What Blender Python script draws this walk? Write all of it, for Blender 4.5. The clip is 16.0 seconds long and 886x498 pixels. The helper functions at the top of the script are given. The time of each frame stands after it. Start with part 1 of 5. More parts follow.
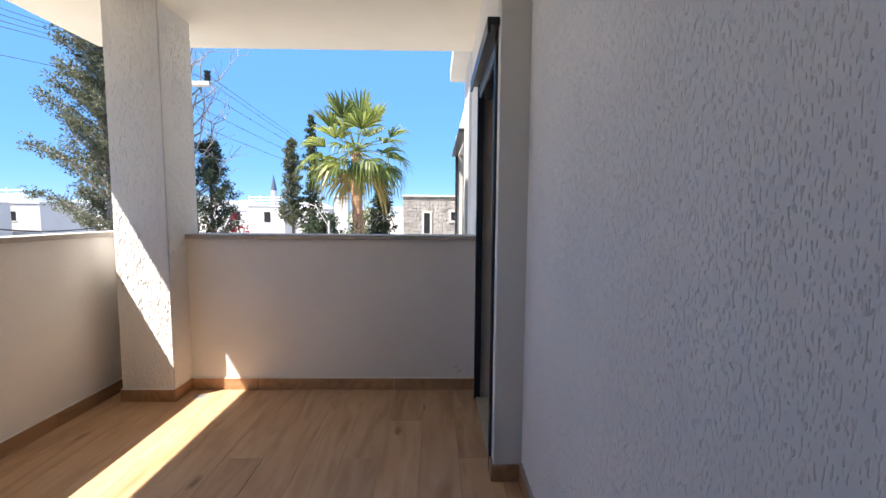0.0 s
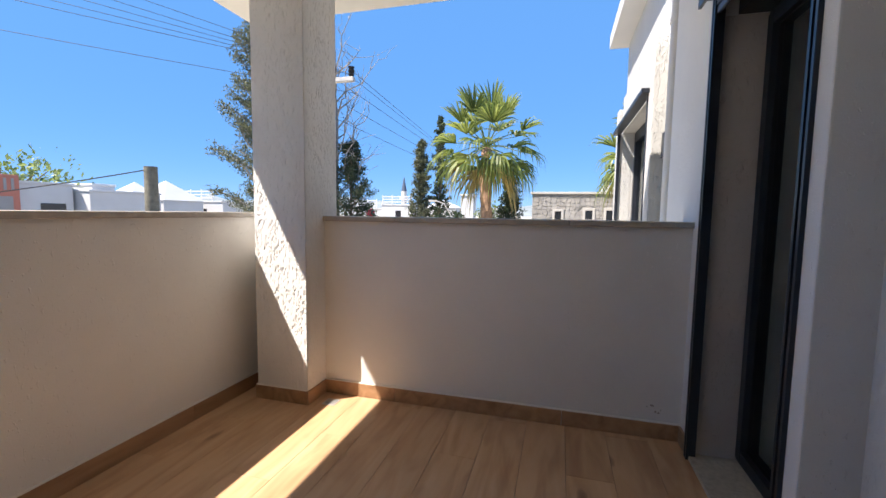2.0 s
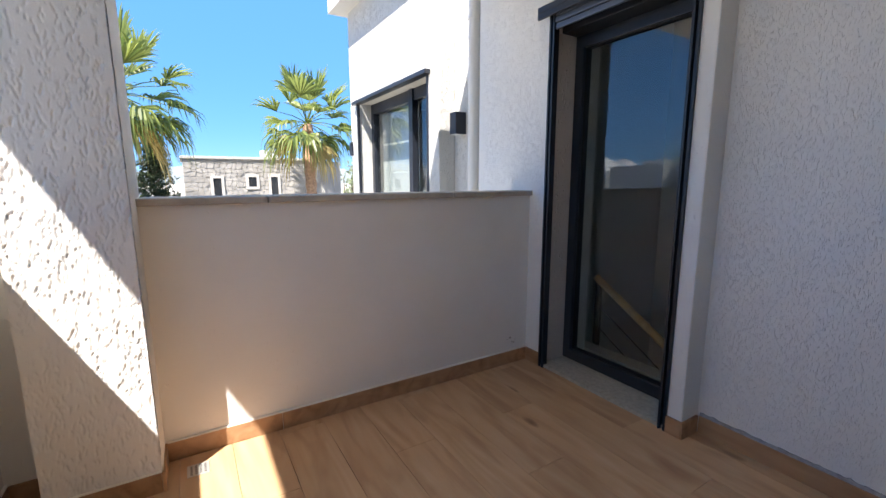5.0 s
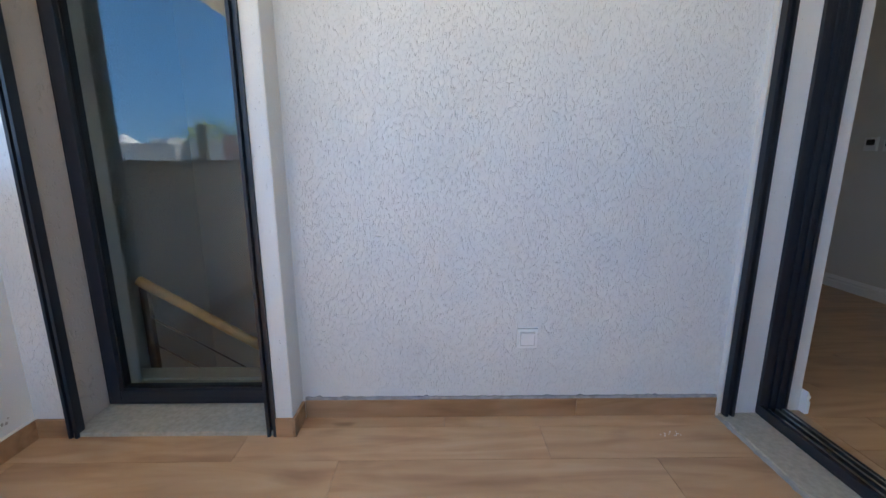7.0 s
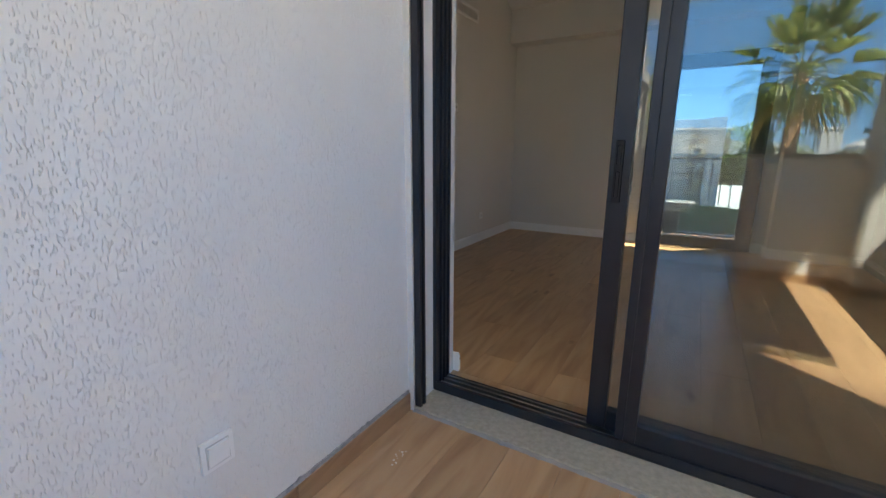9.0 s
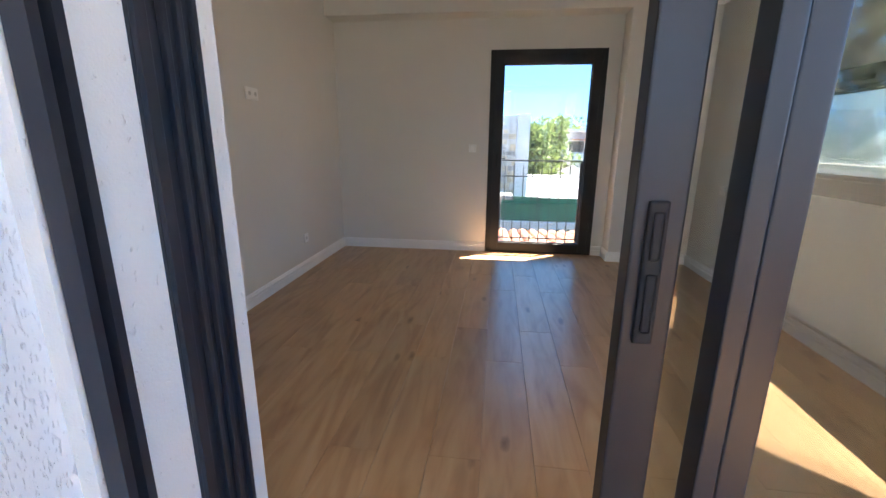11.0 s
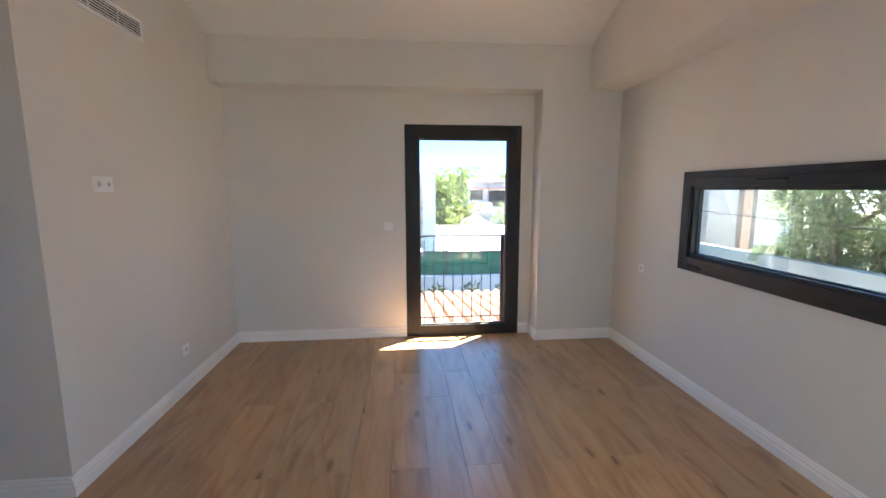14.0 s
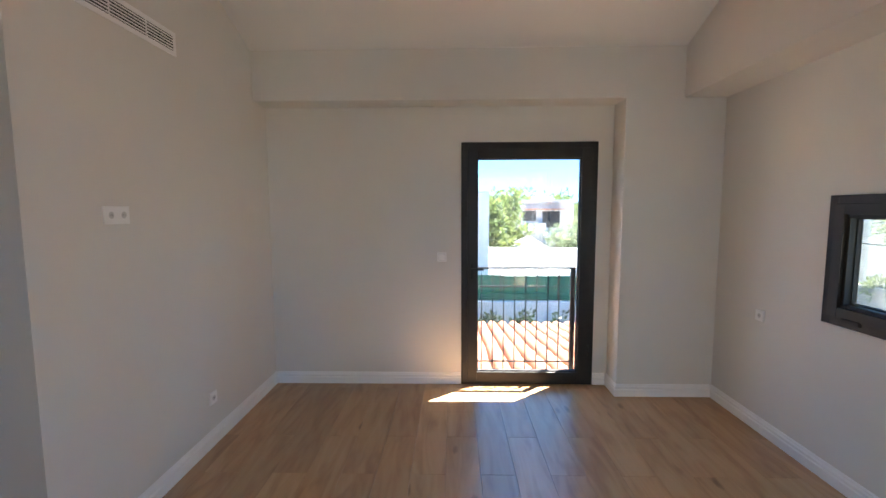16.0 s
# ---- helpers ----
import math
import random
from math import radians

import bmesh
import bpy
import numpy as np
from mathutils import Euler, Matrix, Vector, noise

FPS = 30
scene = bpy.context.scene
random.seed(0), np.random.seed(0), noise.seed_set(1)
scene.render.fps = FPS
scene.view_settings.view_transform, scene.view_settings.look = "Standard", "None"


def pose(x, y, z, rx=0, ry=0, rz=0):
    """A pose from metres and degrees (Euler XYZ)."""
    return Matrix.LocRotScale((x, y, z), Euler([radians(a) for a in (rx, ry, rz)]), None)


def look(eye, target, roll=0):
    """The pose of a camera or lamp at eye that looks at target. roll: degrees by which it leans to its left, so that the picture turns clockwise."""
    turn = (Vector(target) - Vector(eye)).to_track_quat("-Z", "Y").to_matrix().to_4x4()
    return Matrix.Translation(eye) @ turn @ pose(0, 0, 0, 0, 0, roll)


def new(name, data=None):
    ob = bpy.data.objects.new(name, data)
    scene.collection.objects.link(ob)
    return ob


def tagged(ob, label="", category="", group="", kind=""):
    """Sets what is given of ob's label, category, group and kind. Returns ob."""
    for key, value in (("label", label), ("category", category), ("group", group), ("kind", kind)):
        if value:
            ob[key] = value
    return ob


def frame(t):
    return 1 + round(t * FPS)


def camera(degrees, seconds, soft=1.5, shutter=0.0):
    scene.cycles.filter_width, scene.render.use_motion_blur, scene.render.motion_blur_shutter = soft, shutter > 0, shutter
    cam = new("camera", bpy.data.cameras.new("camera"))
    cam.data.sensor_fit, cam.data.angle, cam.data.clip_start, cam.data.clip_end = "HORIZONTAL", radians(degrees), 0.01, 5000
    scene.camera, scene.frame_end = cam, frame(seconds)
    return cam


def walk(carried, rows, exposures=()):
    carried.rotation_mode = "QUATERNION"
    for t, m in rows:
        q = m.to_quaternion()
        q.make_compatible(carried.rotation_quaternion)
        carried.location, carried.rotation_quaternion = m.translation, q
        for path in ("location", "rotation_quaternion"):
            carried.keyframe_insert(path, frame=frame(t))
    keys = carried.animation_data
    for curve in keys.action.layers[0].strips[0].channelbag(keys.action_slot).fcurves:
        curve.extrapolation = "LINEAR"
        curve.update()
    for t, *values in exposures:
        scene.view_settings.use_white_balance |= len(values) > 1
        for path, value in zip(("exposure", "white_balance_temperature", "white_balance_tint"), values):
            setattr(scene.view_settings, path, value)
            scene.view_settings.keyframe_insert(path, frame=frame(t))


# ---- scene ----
cam = camera(93.0, 16.0)
PATH = [
    (0, (-0.363, -0.069, 1.255), (-0.33, 1.923, 1.087), 0.4),
    (0.5, (-0.394, -0.003, 1.226), (-0.682, 1.969, 1.061), 0.4),
    (1, (-0.47, 0.099, 1.182), (-0.898, 2.046, 1.022), 0.8),
    (1.5, (-0.585, 0.273, 1.179), (-1.084, 2.203, 1.019), 0.8),
    (2, (-0.704, 0.574, 1.13), (-1.235, 2.495, 0.959), 0.8),
    (2.5, (-0.901, 0.815, 1.128), (-1.436, 2.733, 0.942), 0.9),
    (3, (-1.159, 0.974, 1.161), (-1.321, 2.956, 0.947), 1.4),
    (3.2, (-1.26, 1.037, 1.153), (-1.215, 3.024, 0.93), 1.2),
    (5.3, (-1.943, 0.865, 1.168), (-0.733, 2.424, 0.82), -0.1),
    (5.5, (-1.921, 0.87, 1.15), (-0.571, 2.303, 0.798), -0.11),
    (6, (-1.833, 0.903, 1.106), (-0.17, 1.948, 0.725), -0.31),
    (6.5, (-1.7, 1.072, 1.135), (0.173, 1.621, 0.698), -0.28),
    (7, (-1.62, 1.222, 1.101), (0.336, 1.201, 0.687), -0.08),
    (7.5, (-1.538, 1.342, 1.112), (0.326, 0.751, 0.692), -0.92),
    (8, (-1.348, 1.395, 1.092), (0.309, 0.359, 0.676), -0.36),
    (8.5, (-1.133, 1.418, 1.113), (0.225, 0.019, 0.668), 0.3),
    (9, (-0.936, 1.353, 1.116), (0.062, -0.32, 0.662), 0.2),
    (9.5, (-0.793, 1.148, 1.123), (-0.04, -0.647, 0.664), 0.1),
    (11.8, (-0.359, 0.069, 1.316), (-0.236, -1.866, 0.825), -0.0),
    (12, (-0.338, 0.012, 1.338), (-0.23, -1.924, 0.85), -0.3),
    (12.5, (-0.322, -0.066, 1.397), (-0.367, -2.004, 0.906), -0.3),
    (13, (-0.308, -0.104, 1.429), (-0.437, -2.039, 0.94), -0.5),
    (13.5, (-0.324, -0.115, 1.463), (-0.48, -2.054, 0.998), -0.4),
    (14, (-0.326, -0.11, 1.528), (-0.519, -2.08, 1.248), -0.1),
    (14.5, (-0.361, -0.139, 1.583), (-0.566, -2.114, 1.34), -0.2),
    (15, (-0.416, -0.258, 1.596), (-0.628, -2.233, 1.363), -0.2),
    (15.5, (-0.408, -0.427, 1.594), (-0.615, -2.404, 1.376), -0.0),
    (16, (-0.289, -0.651, 1.579), (-0.243, -2.642, 1.394), -0.2),
]


# ---------- camera ----------
walk(cam, [(t, look(eye, aim, roll)) for t, eye, aim, roll in PATH],
     exposures=[(0.0, 2.62, 6850, 14), (0.5, 2.40, 6850, 14), (1.0, 2.28, 6850, 14), (2.0, 2.24, 6850, 14), (3.2, 2.48, 6800, 14),
                (5.5, 2.80, 6600, 10), (6.5, 3.42, 6550, 6), (7.5, 4.02, 6850, 5), (8.5, 3.94, 7100, 5), (9.0, 3.84, 7250, 6), (9.7, 3.80, 7250, 6),
                (11.8, 5.34, 6900, 11), (13.0, 5.34, 6900, 11), (14.5, 5.20, 6900, 11), (16.0, 5.08, 6900, 11)])

# ---------- world and sun ----------
SUN_TO = Vector((-0.2535, -0.208, 0.487)).normalized()
SUN_EL = math.asin(SUN_TO.z)
SUN_ROT = math.atan2(SUN_TO.x, SUN_TO.y)

world = bpy.data.worlds.new("daylight")
scene.world = world
world.use_nodes = True
wn, wl = world.node_tree.nodes, world.node_tree.links
wn.clear()
sky = wn.new("ShaderNodeTexSky")
sky.sky_type = "NISHITA"
sky.sun_disc = False
sky.sun_elevation = SUN_EL
sky.sun_rotation = SUN_ROT
sky.altitude = 1500
sky.air_density = 0.8
sky.dust_density = 0.0
sky.ozone_density = 5.0
bg = wn.new("ShaderNodeBackground")
bg.inputs["Strength"].default_value = 0.15
wo = wn.new("ShaderNodeOutputWorld")
hs = wn.new("ShaderNodeHueSaturation")
hs.inputs["Saturation"].default_value = 1.15
hs.inputs["Value"].default_value = 1.0
wl.new(sky.outputs[0], hs.inputs["Color"])
even = wn.new("ShaderNodeMix")
even.data_type = "RGBA"
even.inputs["Factor"].default_value = 0.92
even.inputs[7].default_value = (0.19, 0.575, 1.33, 1)
wl.new(hs.outputs[0], even.inputs[6])
wl.new(even.outputs[2], bg.inputs["Color"])
wl.new(bg.outputs[0], wo.inputs["Surface"])

sun_data = bpy.data.lights.new("sun", "SUN")
sun_data.energy = 2.4
sun_data.angle = radians(0.53)
sun_data.color = (1.0, 0.965, 0.915)
sun = new("sun", sun_data)
sun.matrix_world = look(SUN_TO * 60, (0, 0, 0))

# area lamp added inside the open sliding door, on top of the sky's light, to brighten the room
door_data = bpy.data.lights.new("sliding_door_fill", "AREA")
door_data.shape, door_data.size, door_data.size_y = "RECTANGLE", 1.95, 2.1
door_data.energy = 0.30
door_data.color = (0.95, 0.96, 0.99)
door_light = new("sliding_door_fill", door_data)
door_light.matrix_world = look((-1.02, -0.33, 1.16), (-1.02, -3.0, 1.16))

# ---------- material helpers ----------


def material(name):
    m = bpy.data.materials.new(name)
    m.use_nodes = True
    nt = m.node_tree
    b = nt.nodes["Principled BSDF"]
    return m, nt, b


def node(nt, kind, **values):
    n = nt.nodes.new(kind)
    for key, value in values.items():
        n.inputs[key].default_value = value
    return n


def ramp(nt, src, stops):
    r = nt.nodes.new("ShaderNodeValToRGB")
    while len(r.color_ramp.elements) < len(stops):
        r.color_ramp.elements.new(0.5)
    for e, (p, c) in zip(r.color_ramp.elements, stops):
        e.position = p
        e.color = (*c, 1) if len(c) == 3 else c
    nt.links.new(src, r.inputs[0])
    return r.outputs[0]


def coords(nt, scale=(1, 1, 1), shift=None):
    tc = nt.nodes.new("ShaderNodeTexCoord")
    mp = nt.nodes.new("ShaderNodeMapping")
    mp.inputs["Scale"].default_value = scale
    nt.links.new(tc.outputs["Object"], mp.inputs["Vector"])
    if shift is not None:
        nt.links.new(shift, mp.inputs["Location"])
    return mp.outputs[0]


def noise_tex(nt, vec, scale, detail=4.0, rough=0.55, distort=0.0):
    n = node(nt, "ShaderNodeTexNoise", Scale=scale, Detail=detail, Roughness=rough, Distortion=distort)
    nt.links.new(vec, n.inputs["Vector"])
    return n.outputs["Fac"]


def bump(nt, b, height, strength, distance, below=None):
    n = node(nt, "ShaderNodeBump", Strength=strength, Distance=distance)
    nt.links.new(height, n.inputs["Height"])
    if below is not None:
        nt.links.new(below, n.inputs["Normal"])
    nt.links.new(n.outputs[0], b.inputs["Normal"])
    return n.outputs[0]


def plain(name, color, rough=0.5, metal=0.0, vary=0.06, scale=6.0, relief=0.0, fine=80.0):
    """Paint, metal, plastic: one colour with faint blotches and a fine surface relief."""
    m, nt, b = material(name)
    v = coords(nt)
    lo = tuple(max(0.0, c * (1 - vary)) for c in color)
    hi = tuple(min(1.0, c * (1 + vary)) for c in color)
    col = ramp(nt, noise_tex(nt, v, scale), [(0.3, lo), (0.7, hi)])
    nt.links.new(col, b.inputs["Base Color"])
    b.inputs["Roughness"].default_value = rough
    b.inputs["Metallic"].default_value = metal
    if relief:
        bump(nt, b, noise_tex(nt, v, fine, 3.0), 0.5, relief)
    return m


def stucco(name, color, depth, cover, stretch=4.2, fine=0.0006, grain=58.0):
    """Scratched render: smooth coat torn by short upright grooves."""
    m, nt, b = material(name)
    v = coords(nt, (1, 1, 1))
    vs = coords(nt, (stretch, stretch, 1.0))
    groove = noise_tex(nt, vs, grain, 2.0, 0.5, 0.35)
    torn = ramp(nt, groove, [(cover, (0, 0, 0)), (cover + 0.09, (1, 1, 1))])
    sand = noise_tex(nt, v, 190.0, 3.0)
    blot = noise_tex(nt, v, 1.6, 5.0)
    lo = tuple(c * 0.93 for c in color)
    nt.links.new(ramp(nt, blot, [(0.35, lo), (0.65, color)]), b.inputs["Base Color"])
    b.inputs["Roughness"].default_value = 0.85
    first = bump(nt, b, sand, 0.6, fine)
    bump(nt, b, torn, 1.0, depth, first)
    return m


def wood_tile(name, dark, mid, light, rough, knots=True, fibre=0.25, sheen=0.5, spread=1.0):
    """Wood-look tile: grain along the plank's length (local y), each plank of its own tone."""
    m, nt, b = material(name)
    info = nt.nodes.new("ShaderNodeObjectInfo")
    sh = nt.nodes.new("ShaderNodeCombineXYZ")
    mul = nt.nodes.new("ShaderNodeMath")
    mul.operation = "MULTIPLY"
    mul.inputs[1].default_value = 57.0
    nt.links.new(info.outputs["Random"], mul.inputs[0])
    nt.links.new(mul.outputs[0], sh.inputs[0])
    nt.links.new(mul.outputs[0], sh.inputs[1])
    v = coords(nt, (6.0, 0.8, 6.0), sh.outputs[0])
    vb = coords(nt, (7.0, 1.5, 7.0), sh.outputs[0])
    vf = coords(nt, (90.0, 3.0, 90.0), sh.outputs[0])
    g = noise_tex(nt, v, 1.7, 3.0, 0.5, 1.6)
    broad = noise_tex(nt, vb, 1.3, 2.5, 0.5, 0.6)
    fib = noise_tex(nt, vf, 1.0, 3.0)
    tone = ramp(nt, g, [(0.28, dark), (0.47, mid), (0.72, light)])
    mix = nt.nodes.new("ShaderNodeMix")
    mix.data_type, mix.blend_type = "RGBA", "MULTIPLY"
    mix.inputs["Factor"].default_value = 0.55
    nt.links.new(tone, mix.inputs[6])
    nt.links.new(ramp(nt, broad, [(0.30, (0.58, 0.50, 0.44)), (0.46, (0.92, 0.90, 0.88)), (0.7, (1.0, 1.0, 1.0))]), mix.inputs[7])
    per = nt.nodes.new("ShaderNodeMix")
    per.data_type, per.blend_type = "RGBA", "MULTIPLY"
    per.inputs["Factor"].default_value = 1.0
    nt.links.new(mix.outputs[2], per.inputs[6])
    nt.links.new(ramp(nt, info.outputs["Random"], [(0.0, (0.95 - 0.17 * spread, 0.95 - 0.20 * spread, 0.95 - 0.23 * spread)), (0.5, (0.95, 0.95, 0.95)), (1.0, (0.95 + 0.15 * spread, 0.95 + 0.14 * spread, 0.95 + 0.12 * spread))]), per.inputs[7])
    out = per.outputs[2]
    if knots:
        vk = coords(nt, (5.2, 1.9, 5.2), sh.outputs[0])
        vor = node(nt, "ShaderNodeTexVoronoi", Scale=1.0)
        vor.voronoi_dimensions = "2D"
        warp = nt.nodes.new("ShaderNodeVectorMath")
        warp.operation = "MULTIPLY_ADD"
        ragged = node(nt, "ShaderNodeTexNoise", Scale=5.0, Detail=3.0)
        nt.links.new(vk, ragged.inputs["Vector"])
        nt.links.new(ragged.outputs["Color"], warp.inputs[0])
        warp.inputs[1].default_value = (0.16, 0.16, 0.16)
        nt.links.new(vk, warp.inputs[2])
        nt.links.new(warp.outputs[0], vor.inputs["Vector"])
        near = ramp(nt, vor.outputs["Distance"], [(0.02, (1, 1, 1)), (0.07, (0.7, 0.7, 0.7)), (0.12, (0, 0, 0))])
        some = ramp(nt, vor.outputs["Color"], [(0.72, (0, 0, 0)), (0.80, (0.9, 0.9, 0.9))])
        both = nt.nodes.new("ShaderNodeMath")
        both.operation = "MULTIPLY"
        nt.links.new(near, both.inputs[0])
        nt.links.new(some, both.inputs[1])
        spot = both.outputs[0]
        kn = nt.nodes.new("ShaderNodeMix")
        kn.data_type = "RGBA"
        nt.links.new(spot, kn.inputs["Factor"])
        nt.links.new(out, kn.inputs[6])
        kn.inputs[7].default_value = (dark[0] * 0.45, dark[1] * 0.4, dark[2] * 0.35, 1)
        out = kn.outputs[2]
    nt.links.new(out, b.inputs["Base Color"])
    nt.links.new(ramp(nt, fib, [(0.3, (rough - 0.20 * fibre,) * 3), (0.7, (rough + 0.28 * fibre,) * 3)]), b.inputs["Roughness"])
    b.inputs["Specular IOR Level"].default_value = sheen
    bump(nt, b, fib, fibre, 0.0006)
    return m


def pane_glass(name, tint, gloss):
    """A clear pane: light passes straight through it, with a mirror film that grows at grazing angles."""
    m, nt, b = material(name)
    nt.nodes.remove(b)
    tr = node(nt, "ShaderNodeBsdfTransparent", Color=(*tint, 1))
    gl = node(nt, "ShaderNodeBsdfGlossy", Roughness=0.0)
    lw = node(nt, "ShaderNodeLayerWeight", Blend=0.5)
    pw = nt.nodes.new("ShaderNodeMath")
    pw.operation = "POWER"
    pw.inputs[1].default_value = 4.5
    nt.links.new(lw.outputs["Facing"], pw.inputs[0])
    fr = nt.nodes.new("ShaderNodeMath")
    fr.operation = "MULTIPLY_ADD"
    fr.inputs[1].default_value = 0.85
    fr.inputs[2].default_value = gloss
    nt.links.new(pw.outputs[0], fr.inputs[0])
    mx = nt.nodes.new("ShaderNodeMixShader")
    nt.links.new(fr.outputs[0], mx.inputs[0])
    nt.links.new(tr.outputs[0], mx.inputs[1])
    nt.links.new(gl.outputs[0], mx.inputs[2])
    nt.links.new(mx.outputs[0], nt.nodes["Material Output"].inputs["Surface"])
    return m


def leaf_mat(name, dark, light, gloss=0.5):
    m, nt, b = material(name)
    geo = nt.nodes.new("ShaderNodeNewGeometry")
    nt.links.new(ramp(nt, geo.outputs["Random Per Island"], [(0.0, dark), (1.0, light)]), b.inputs["Base Color"])
    b.inputs["Roughness"].default_value = gloss
    tl = nt.nodes.new("ShaderNodeBsdfTranslucent")
    nt.links.new(ramp(nt, geo.outputs["Random Per Island"], [(0.0, tuple(c * 1.2 for c in dark)), (1.0, tuple(c * 1.2 for c in light))]), tl.inputs["Color"])
    mx = nt.nodes.new("ShaderNodeMixShader")
    mx.inputs[0].default_value = 0.45
    nt.links.new(b.outputs[0], mx.inputs[1])
    nt.links.new(tl.outputs[0], mx.inputs[2])
    nt.links.new(mx.outputs[0], nt.nodes["Material Output"].inputs["Surface"])
    return m


M_STUCCO = stucco("scratched_render", (0.81, 0.80, 0.78), 0.0017, 0.60, 5.0, 0.0007, 70.0)
M_TORN = stucco("torn_render_coat", (0.79, 0.81, 0.81), 0.0003, 0.62, 3.0, 0.0009, 90.0)
M_COAT_PILLAR = stucco("cream_torn_coat", (0.85, 0.83, 0.79), 0.0003, 0.62, 3.0, 0.0009, 90.0)
M_STUCCO_PILLAR = stucco("scratched_render_pillar", (0.85, 0.83, 0.79), 0.0036, 0.53, 4.2, 0.0006, 45.0)
M_SURROUND = stucco("sanded_render", (0.78, 0.77, 0.74), 0.002, 0.66, 2.0, 0.0014)
# white render of the wing, its colour darkened to offset the full sun
M_WING = stucco("sunlit_wing_render", (0.60, 0.585, 0.55), 0.006, 0.56, 3.4, 0.0012, 34.0)
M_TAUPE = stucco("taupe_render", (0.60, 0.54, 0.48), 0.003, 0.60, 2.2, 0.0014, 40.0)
M_PARAPET = stucco("parapet_render", (0.87, 0.84, 0.78), 0.0022, 0.655, 1.6, 0.0009)
M_SOFFIT = plain("soffit_paint", (0.86, 0.82, 0.74), 0.9, 0, 0.03, 2.0, 0.0004, 120)
M_PAINT = plain("interior_paint", (0.74, 0.712, 0.665), 0.75, 0, 0.025, 1.2, 0.0003, 160)
M_CEIL = plain("ceiling_paint", (0.80, 0.785, 0.76), 0.85, 0, 0.02, 1.0)
M_WHITE = plain("white_lacquer", (0.90, 0.89, 0.88), 0.35, 0, 0.02, 3.0)
M_PLASTIC = plain("white_plastic", (0.90, 0.89, 0.87), 0.3, 0, 0.02, 10.0)
M_DARKSCREEN = plain("thermostat_screen", (0.012, 0.012, 0.013), 0.15)
M_ALU = plain("anthracite_aluminium", (0.017, 0.020, 0.028), 0.36, 0.0, 0.15, 5.0, 0.0001, 400)
M_ALU_IN = plain("dark_brown_aluminium", (0.011, 0.0095, 0.009), 0.55, 0.0, 0.15, 5.0, 0.0001, 400)
M_GASKET = plain("black_rubber", (0.008, 0.008, 0.009), 0.7)
M_TRACK = plain("bright_track", (0.55, 0.56, 0.58), 0.3, 1.0)
M_SLAT = plain("shutter_slats", (0.10, 0.12, 0.16), 0.35, 0.3)
M_GROUT = plain("grey_brown_grout", (0.30, 0.235, 0.175), 0.9, 0, 0.1, 30)
M_GROUT_IN = plain("brown_grout", (0.38, 0.25, 0.15), 0.9, 0, 0.1, 30)
M_SEAL = plain("grey_mortar", (0.34, 0.34, 0.35), 0.95, 0, 0.25, 40, 0.001, 150)
M_STONE_SILL = plain("threshold_stone", (0.43, 0.395, 0.32), 0.6, 0, 0.16, 45.0, 0.0004, 120)
M_CAP = plain("parapet_cap_stone", (0.47, 0.42, 0.35), 0.65, 0, 0.14, 18.0, 0.0005, 130)
M_TILE_OUT = wood_tile("balcony_wood_tile", (0.51, 0.300, 0.160), (0.60, 0.368, 0.202), (0.65, 0.425, 0.25), 0.45, True, 0.12, 0.5, 0.5)
M_TILE_IN = wood_tile("room_wood_tile", (0.44, 0.240, 0.112), (0.535, 0.312, 0.156), (0.59, 0.37, 0.20), 0.31, True, 0.05, 0.9, 0.6)
M_SKIRT = wood_tile("skirting_wood_tile", (0.34, 0.19, 0.095), (0.455, 0.265, 0.14), (0.52, 0.32, 0.18), 0.45, False, 0.12, 0.5, 0.5)
M_OAK = plain("handrail_oak", (0.58, 0.35, 0.14), 0.4, 0, 0.25, 20)
M_GLASS_TINT = pane_glass("solar_glass", (0.87, 0.90, 0.89), 0.065)
M_GLASS_STRIP = pane_glass("toned_glass", (0.62, 0.65, 0.63), 0.08)
M_GLASS_ROOM = pane_glass("grey_toned_glass", (0.66, 0.68, 0.68), 0.06)
M_DRAIN = plain("brushed_drain_steel", (0.62, 0.61, 0.58), 0.4, 0.6)
# grey that stands for shade in switch gaps and socket wells
M_GAP_SHADE = plain("gap_shade_grey", (0.62, 0.61, 0.59), 0.4)
M_PIPE = plain("painted_rainpipe", (0.74, 0.71, 0.66), 0.5, 0, 0.04)
M_IRON = plain("dark_iron", (0.05, 0.047, 0.045), 0.5, 0.2, 0.15)
M_TERRA = plain("terracotta", (0.52, 0.22, 0.12), 0.8, 0, 0.25, 9.0, 0.001, 90)
M_WHITEWASH = plain("whitewash", (0.57, 0.565, 0.555), 0.9, 0, 0.05, 0.8, 0.003, 30)
M_GREYWALL = plain("grey_render", (0.30, 0.29, 0.28), 0.9, 0, 0.08, 1.5)
M_OLDRENDER = plain("weathered_render", (0.30, 0.295, 0.27), 0.9, 0, 0.25, 1.4, 0.003, 25)
M_GREEN = plain("green_screen", (0.03, 0.13, 0.075), 0.8, 0, 0.2, 2.0)
M_STONE = plain("field_stone", (0.33, 0.31, 0.285), 0.9, 0, 0.3, 2.2, 0.006, 22)
M_MORTAR = plain("stone_mortar", (0.36, 0.345, 0.32), 0.95, 0, 0.1, 8)
M_TAN = plain("tan_stone", (0.50, 0.40, 0.28), 0.9, 0, 0.2, 5.0, 0.004, 30)
M_LIME = plain("dressed_limestone", (0.50, 0.47, 0.43), 0.85, 0, 0.08, 6)
M_DARKGLASS = plain("dark_window_pane", (0.02, 0.022, 0.025), 0.12)
